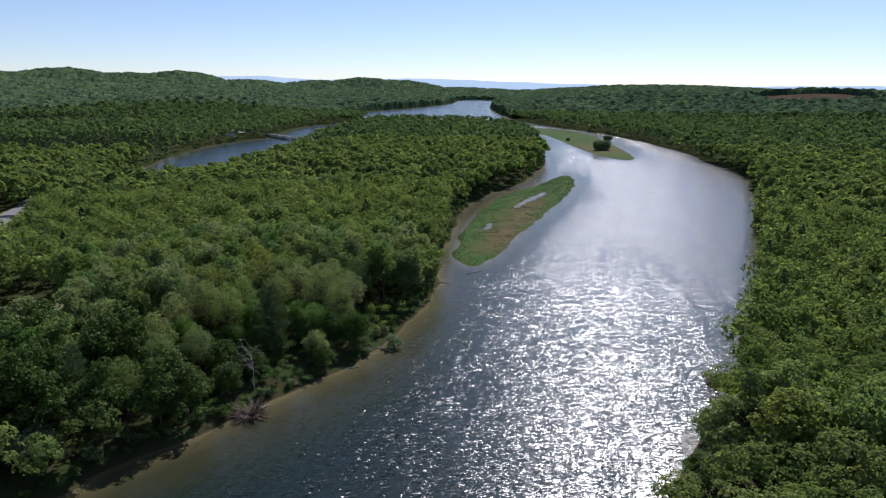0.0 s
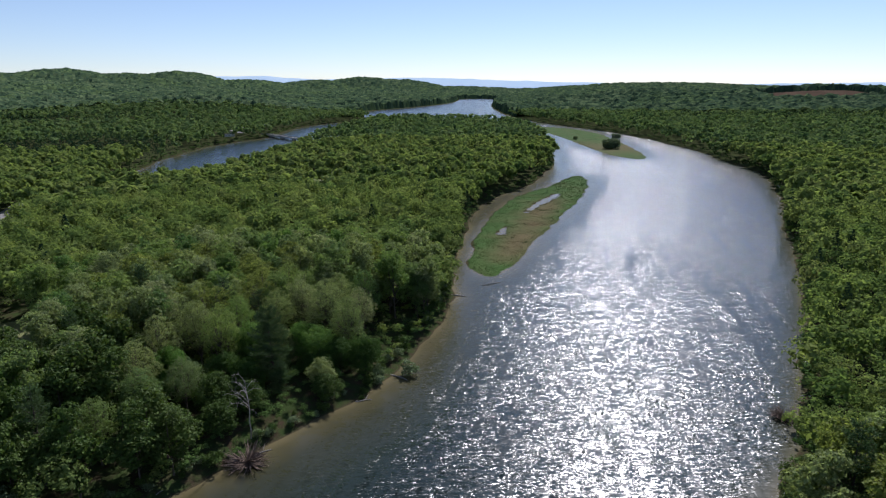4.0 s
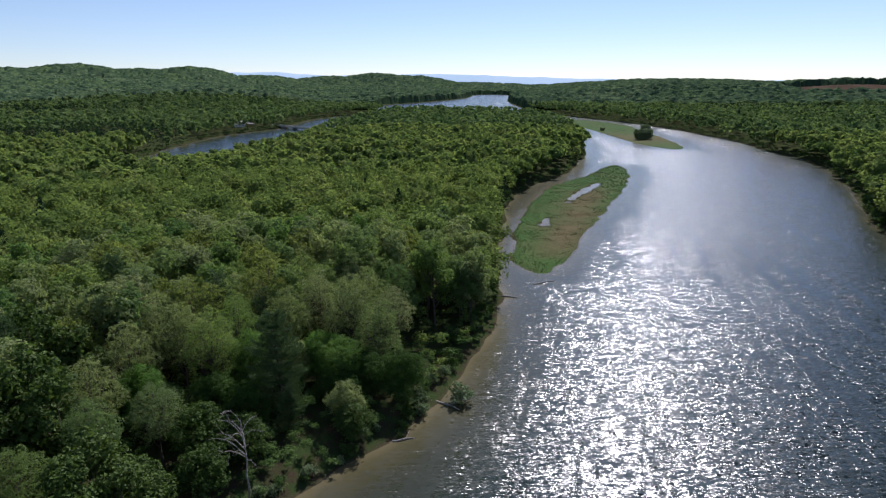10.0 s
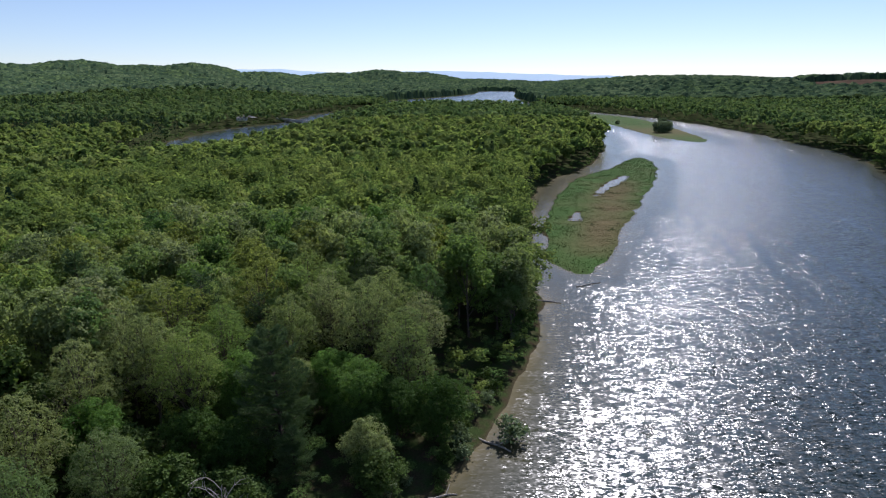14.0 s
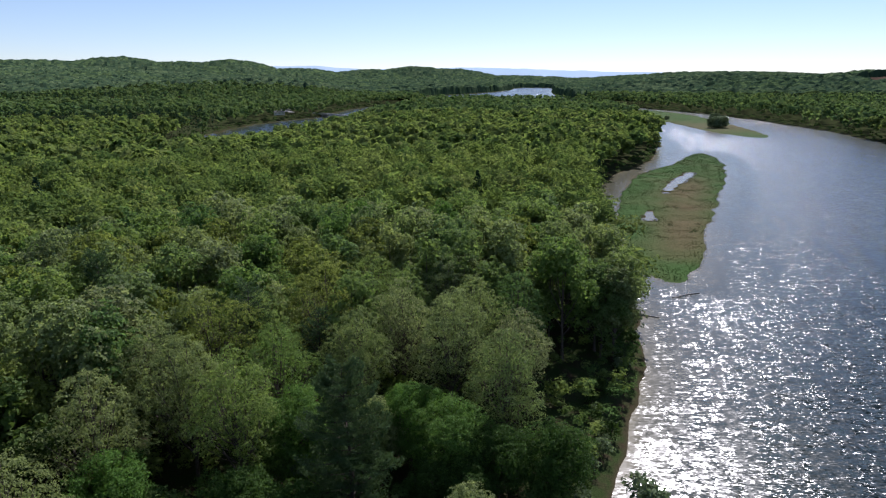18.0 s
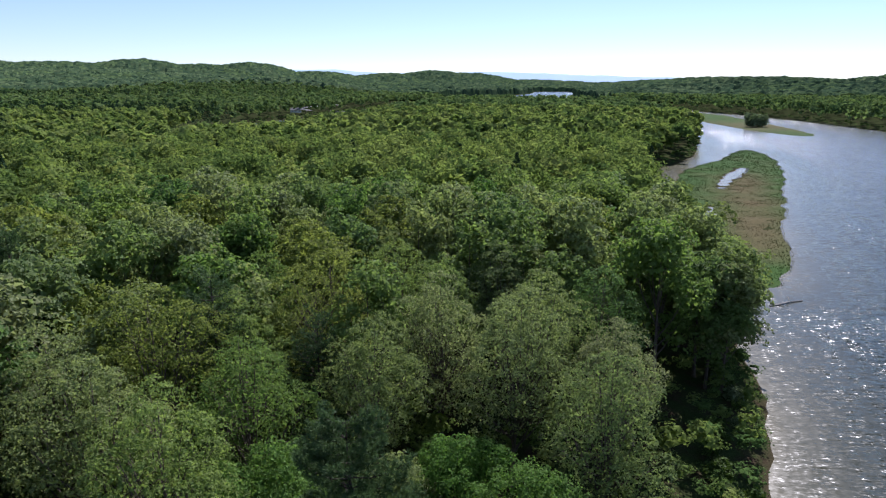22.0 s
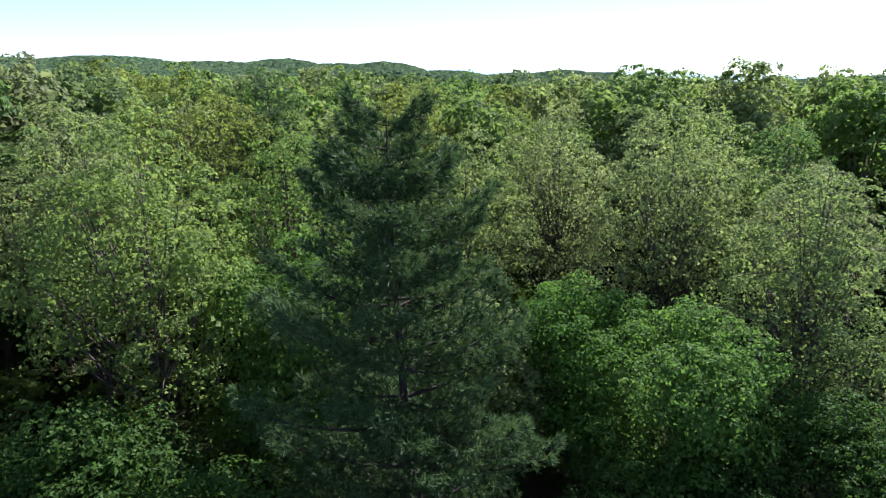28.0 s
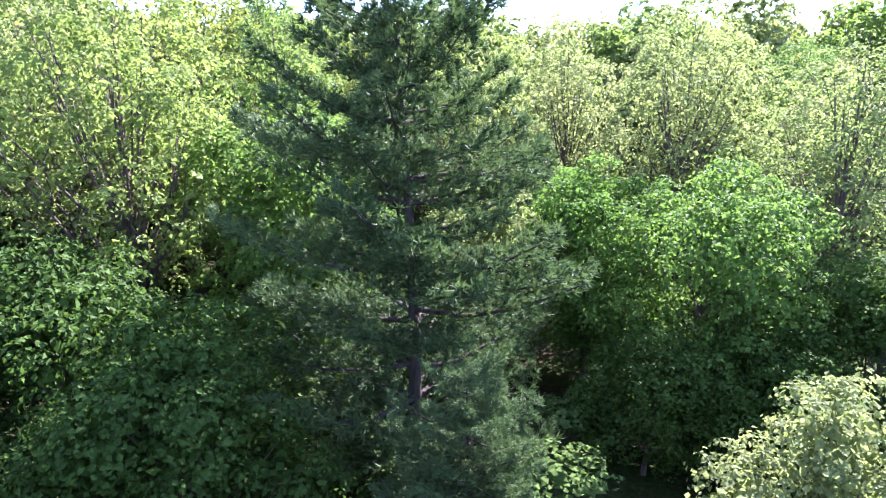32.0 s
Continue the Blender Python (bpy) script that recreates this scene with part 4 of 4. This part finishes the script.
snag = root("dead_tree", pose(-45.9, 140.4, 0.9, 0, 3, 30), "bare bleached dead tree standing at the water's edge", "dead tree")
part("trunk", mesh_of("trunk", *trunk, DEADWOOD, smooth=True), snag)
for arm in arms:
    part("branch", mesh_of("branch", *arm, DEADWOOD, smooth=True), snag)

for name, x, y, size, label, seed in (("fallen_tree", -44.4, 132.8, 1.6, "brown twiggy crown of a fallen tree lying in the shallows", 4), ("fallen_tree", 71, 150, 1.1, "dead brown bush leaning over the shallows", 5)):
    r = np.random.default_rng(seed)
    ob = root(name, pose(x, y, 0.1, 0, 0, seed * 50), label, "fallen tree")
    for k in range(14):
        a = r.uniform(0, 2 * np.pi)
        pieces = []
        for _ in range(14):
            d = unit(np.array([math.cos(a), math.sin(a), 0.35]) + r.normal(0, 0.45, 3))
            d[2] = abs(d[2])
            b = d * r.uniform(0, 0.6)
            tip = b + d * r.uniform(1.4, 3.2) * size
            mid = (b + tip) / 2 + r.normal(0, 0.18, 3)
            pieces.append(tube(np.stack([b, mid, tip]), np.array([0.075, 0.055, 0.02]) * size, 3))
        part("branch", mesh_of("branch", *joined(pieces), TWIG, smooth=True), ob)

for x, y, length, turn, thick in ((-1.5, 235.5, 9, -18, 0.22), (12.5, 249, 8, 25, 0.16), (-17, 171, 6, -40, 0.18), (-43, 136.5, 5, 30, 0.16), (-24.5, 158.6, 4, 10, 0.14), (-59, 122.5, 5, -25, 0.15), (-33.5, 153.3, 5, 35, 0.15)):
    s = np.linspace(-0.5, 0.5, 6)
    path = np.stack([s * length, 0.25 * np.sin(s * 5), 0.12 + 0.08 * np.cos(s * 7)], 1)
    log = new("driftwood_log", mesh_of("log", *joined([tube(path, thick * (1.1 - 0.5 * (s + 0.5)), 7), tube(np.array([path[3], path[3] + (0.5, 0.7, 0.5), path[3] + (0.9, 1.5, 0.7)]), np.array([0.08, 0.06, 0.02]), 5)]), DEADWOOD, smooth=True))
    log.matrix_basis = pose(x, y, 0.02, 0, 0, turn)
    tagged(log, "bleached driftwood log lying at the water's edge", "log", "driftwood on the bank")

# ---- bridge, roads, clearings, buildings ----


def slab(x0, x1, y0, y1, z0, z1):
    v = [(x, y, z) for z in (z0, z1) for x, y in ((x0, y0), (x1, y0), (x1, y1), (x0, y1))]
    return np.array(v, float), np.array([(3, 2, 1, 0), (4, 5, 6, 7), (0, 1, 5, 4), (1, 2, 6, 5), (2, 3, 7, 6), (3, 0, 4, 7)])


ax, ay, bx, by = -266, 950, -164, 826
span = math.hypot(bx - ax, by - ay)
bridge = root("bridge", pose((ax + bx) / 2, (ay + by) / 2, 2.4, 0, 0, math.degrees(math.atan2(by - ay, bx - ax))), "low pale concrete road bridge over the back channel", "bridge")
part("deck", mesh_of("deck", *slab(-span / 2, span / 2, -4, 4, 0, 0.9), CONCRETE), bridge)
for y in (-4, 3.7):
    part("railing", mesh_of("railing", *slab(-span / 2, span / 2, y, y + 0.3, 0.9, 1.9), CONCRETE), bridge, "pale bridge railing")
for k in range(4):
    x = -span / 2 + span * (k + 0.8) / 4.6
    part("pier", mesh_of("pier", *slab(x - 0.8, x + 0.8, -3.2, 3.2, -4.5, 0), CONCRETE), bridge)


def strip(name, pts, wide, mat, label, category, lift=0.25):
    """A road or path laid over the ground."""
    pts = np.array(pts, float)
    run = np.r_[0, np.cumsum(np.hypot(*np.diff(pts, axis=0).T))]
    at = np.linspace(0, run[-1], max(4, int(run[-1] / 4)))
    x, y = np.interp(at, run, pts[:, 0]), np.interp(at, run, pts[:, 1])
    side = unit(np.stack([-np.gradient(y), np.gradient(x), 0 * x], 1))
    rows = []
    for q in (-1, -0.4, 0.4, 1):
        p = np.stack([x, y, 0 * x], 1) + side * q * wide / 2
        p[:, 2] = land(p[:, 0], p[:, 1]) + lift
        rows.append(p)
    n = len(at)
    i = (np.arange(3)[:, None] * n + np.arange(n - 1)).ravel()
    ob = new(name, mesh_of(name, np.concatenate(rows), np.stack([i, i + 1, i + n + 1, i + n], 1), mat, smooth=True))
    tagged(ob, label, category, kind="structure")


strip("road", [(-226, 300), (-232, 322), (-243, 345), (-250, 368), (-262, 400)], 7, ASPHALT, "pale worn asphalt road through a gap in the woods", "road", 0.45)
strip("verge", [(-196, 268), (-219, 296), (-224, 320), (-235, 345), (-242, 368)], 26, MEADOW, "grassy road verge", "grass", 0.2)
strip("glade", [(-110, 152), (-121, 172), (-130, 186), (-139, 202)], 19, MEADOW, "dry grassy glade in the woods", "grass", 0.2)
strip("lawn", [(-84, 408), (-89, 440), (-94, 466), (-100, 496)], 22, MEADOW, "grassy lawn before the houses in the woods", "grass", 0.2)
strip("parking", [(-150, 725), (-140, 740), (-132, 758)], 16, ASPHALT, "grey parking place among trees", "parking", 0.3)
strip("far_road", [(-300, 960), (-330, 1010), (-330, 1100), (-310, 1180)], 9, ASPHALT, "road along the far bank of the channel", "road", 0.3)


def house(x, y, turn, long, wide, high, label, wall=SIDING, roof=ROOF):
    z = float(land(np.array([x]), np.array([y]))[0])
    ob = root("house", pose(x, y, z, 0, 0, turn), label, "house")
    part("wall", mesh_of("wall", *slab(-long / 2, long / 2, -wide / 2, wide / 2, -0.5, high), wall), ob)
    rise = wide * 0.36
    v = np.array([(sx * (long / 2 + 0.5), sy * (wide / 2 + 0.5), high + 0.02) for sx in (-1, 1) for sy in (-1, 1)] + [(-long / 2 - 0.5, 0, high + rise), (long / 2 + 0.5, 0, high + rise)])
    part("roof", mesh_of("roof", v, np.array([(0, 2, 5, 4), (3, 1, 4, 5), (1, 0, 4, 4), (2, 3, 5, 5), (0, 1, 3, 2)]), roof), ob, "grey shingled gable roof")
    for k in range(max(2, int(long / 4))):
        px = -long / 2 + long * (k + 0.5) / max(2, int(long / 4))
        part("window", mesh_of("window", *slab(px - 0.6, px + 0.6, -wide / 2 - 0.06, -wide / 2 - 0.01, high * 0.4, high * 0.75), ROOF), ob, "dark window")
    return ob


house(-300, 905, 20, 13, 8, 3.4, "low white cottage on the far bank under trees")
house(-108, 476, 35, 12, 8, 3.6, "pale house half hidden among the trees")
house(-97, 512, -10, 10, 7, 3.2, "small pale house in a clearing")
house(-146, 752, 10, 16, 9, 3.5, "grey-roofed house beside the parking place")
house(960, 2560, 10, 60, 16, 7, "long white farm building on the plain")
house(1040, 2540, 10, 50, 14, 7, "white farm shed on the plain")
fx0, fy0, ff = sheet(np.linspace(865, 1155, 14), np.linspace(1694, 1886, 10))
field = new("field", mesh_of("field", np.stack([fx0, fy0, land(fx0, fy0) + 1.0], 1), ff, FIELD, smooth=True))
tagged(field, "bare brown ploughed field beyond the woods", "field", kind="structure")

# undergrowth beneath the near trees
ux, uy = scattered(-130, 30, 105, 250, 3.4, 97, 1.0)
ok = (np.hypot(ux + 45, uy - 165) < 72) & (value_noise(ux, uy, 9, 98) > 0.30)
ux, uy = ux[ok], uy[ok]
fore = np.hypot(ux + 42, uy - 150) < 30
woods("saplings", ux[fore], uy[fore], 240, 0.62, "leafy saplings and shrubs at the foot of the trees, coloured dark for shade", 98, tall=(1.4, 4.5), wide=(0.5, 0.85), lobes=6, conifer=0, shell=24, leafage=SHRUB_SHADED, per=6)
ux, uy = ux[~fore], uy[~fore]
woods("undergrowth", ux, uy, 120, 0.62, "low leafy saplings and shrubs under the trees", 99, tall=(1.6, 6.0), wide=(0.5, 0.85), lobes=6, conifer=0, shell=12, per=8)
# low shrubs along the banks
bx, by = scattered(-340, 330, 60, 1300, 4.2, 103, -0.6)
edge = -river_depth(bx, by)
ok = (edge < 5.5) & ~((np.hypot(bx + 44, by - 150) < 30) & (by > 150)) & (by < 1250)
near = ok & (np.hypot(bx + 30, by - 150) < 110)
woods("waterside_shrubs", bx[near], by[near], 150, 0.55, "leafy shrubs lining the near river bank, coloured dark for shade", 105, tall=(1.4, 4.6), wide=(0.6, 1.0), lobes=5, conifer=0, shell=12, leafage=SHRUB_SHADED, per=8)
ok &= ~near
woods("bank_shrubs", bx[ok], by[ok], 14, 2.2, "leafy shrubs lining the river bank", 104, tall=(1.4, 4.6), wide=(0.6, 1.0), lobes=5, conifer=0, shell=5, leafage=SHRUB_SHADED)
plant_all()

# pale stones along the shore
r = np.random.default_rng(107)
curve = np.array(RIGHT_SHORE[8:20][::-1], float)
run = np.r_[0, np.cumsum(np.hypot(*np.diff(curve, axis=0).T))]
at = r.uniform(0, run[-1], 2600)
px, py = np.interp(at, run, curve[:, 0]) + r.normal(-0.3, 0.8, 2600), np.interp(at, run, curve[:, 1]) + r.normal(0, 0.4, 2600)
keep = value_noise(px, py, 14, 108) > 0.45
px, py = px[keep], py[keep]
pz = np.maximum(land(px, py), -0.06)
n = len(px)
size = r.uniform(0.08, 0.30, n)[:, None, None]
knob = np.array([(1, 0, 0), (-0.5, 0.9, 0), (-0.5, -0.9, 0), (0, 0, 0.6), (0, 0, -0.4)])
v = knob[None] * size * r.uniform(0.7, 1.3, (n, 5, 3)) + np.stack([px, py, pz], 1)[:, None]
f = np.array([(0, 1, 3), (1, 2, 3), (2, 0, 3), (1, 0, 4), (2, 1, 4), (0, 2, 4)])
stones = new("shore_stones", mesh_of("shore_stones", v.reshape(-1, 3), (np.arange(n)[:, None, None] * 5 + f[None]).reshape(-1, 3), CONCRETE))
tagged(stones, "pale grey stones strewn along the water's edge", "stones", kind="stuff")

# far mountains: a glowing backdrop strip with the haze painted in
a = np.radians(np.linspace(-50, 48, 260))
deg = np.degrees(a)
crest = np.interp(deg, [-50, -27, -16, -12, -2.3, 0.8, 6, 16, 25, 48], [120, 120, 118, 100, 106, 99, 84, 62, 56, 60]) + 10 * value_noise(deg * 10, 0 * deg, 25, 5) + 5 * value_noise(deg * 10, 0 * deg, 8, 6)
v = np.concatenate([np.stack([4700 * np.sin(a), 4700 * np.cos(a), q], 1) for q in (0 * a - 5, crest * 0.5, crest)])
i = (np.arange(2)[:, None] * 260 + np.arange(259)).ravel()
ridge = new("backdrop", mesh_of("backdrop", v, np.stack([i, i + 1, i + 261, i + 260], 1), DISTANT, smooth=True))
tagged(ridge, "backdrop mountains on the horizon, blue haze painted in", "mountains", kind="structure")
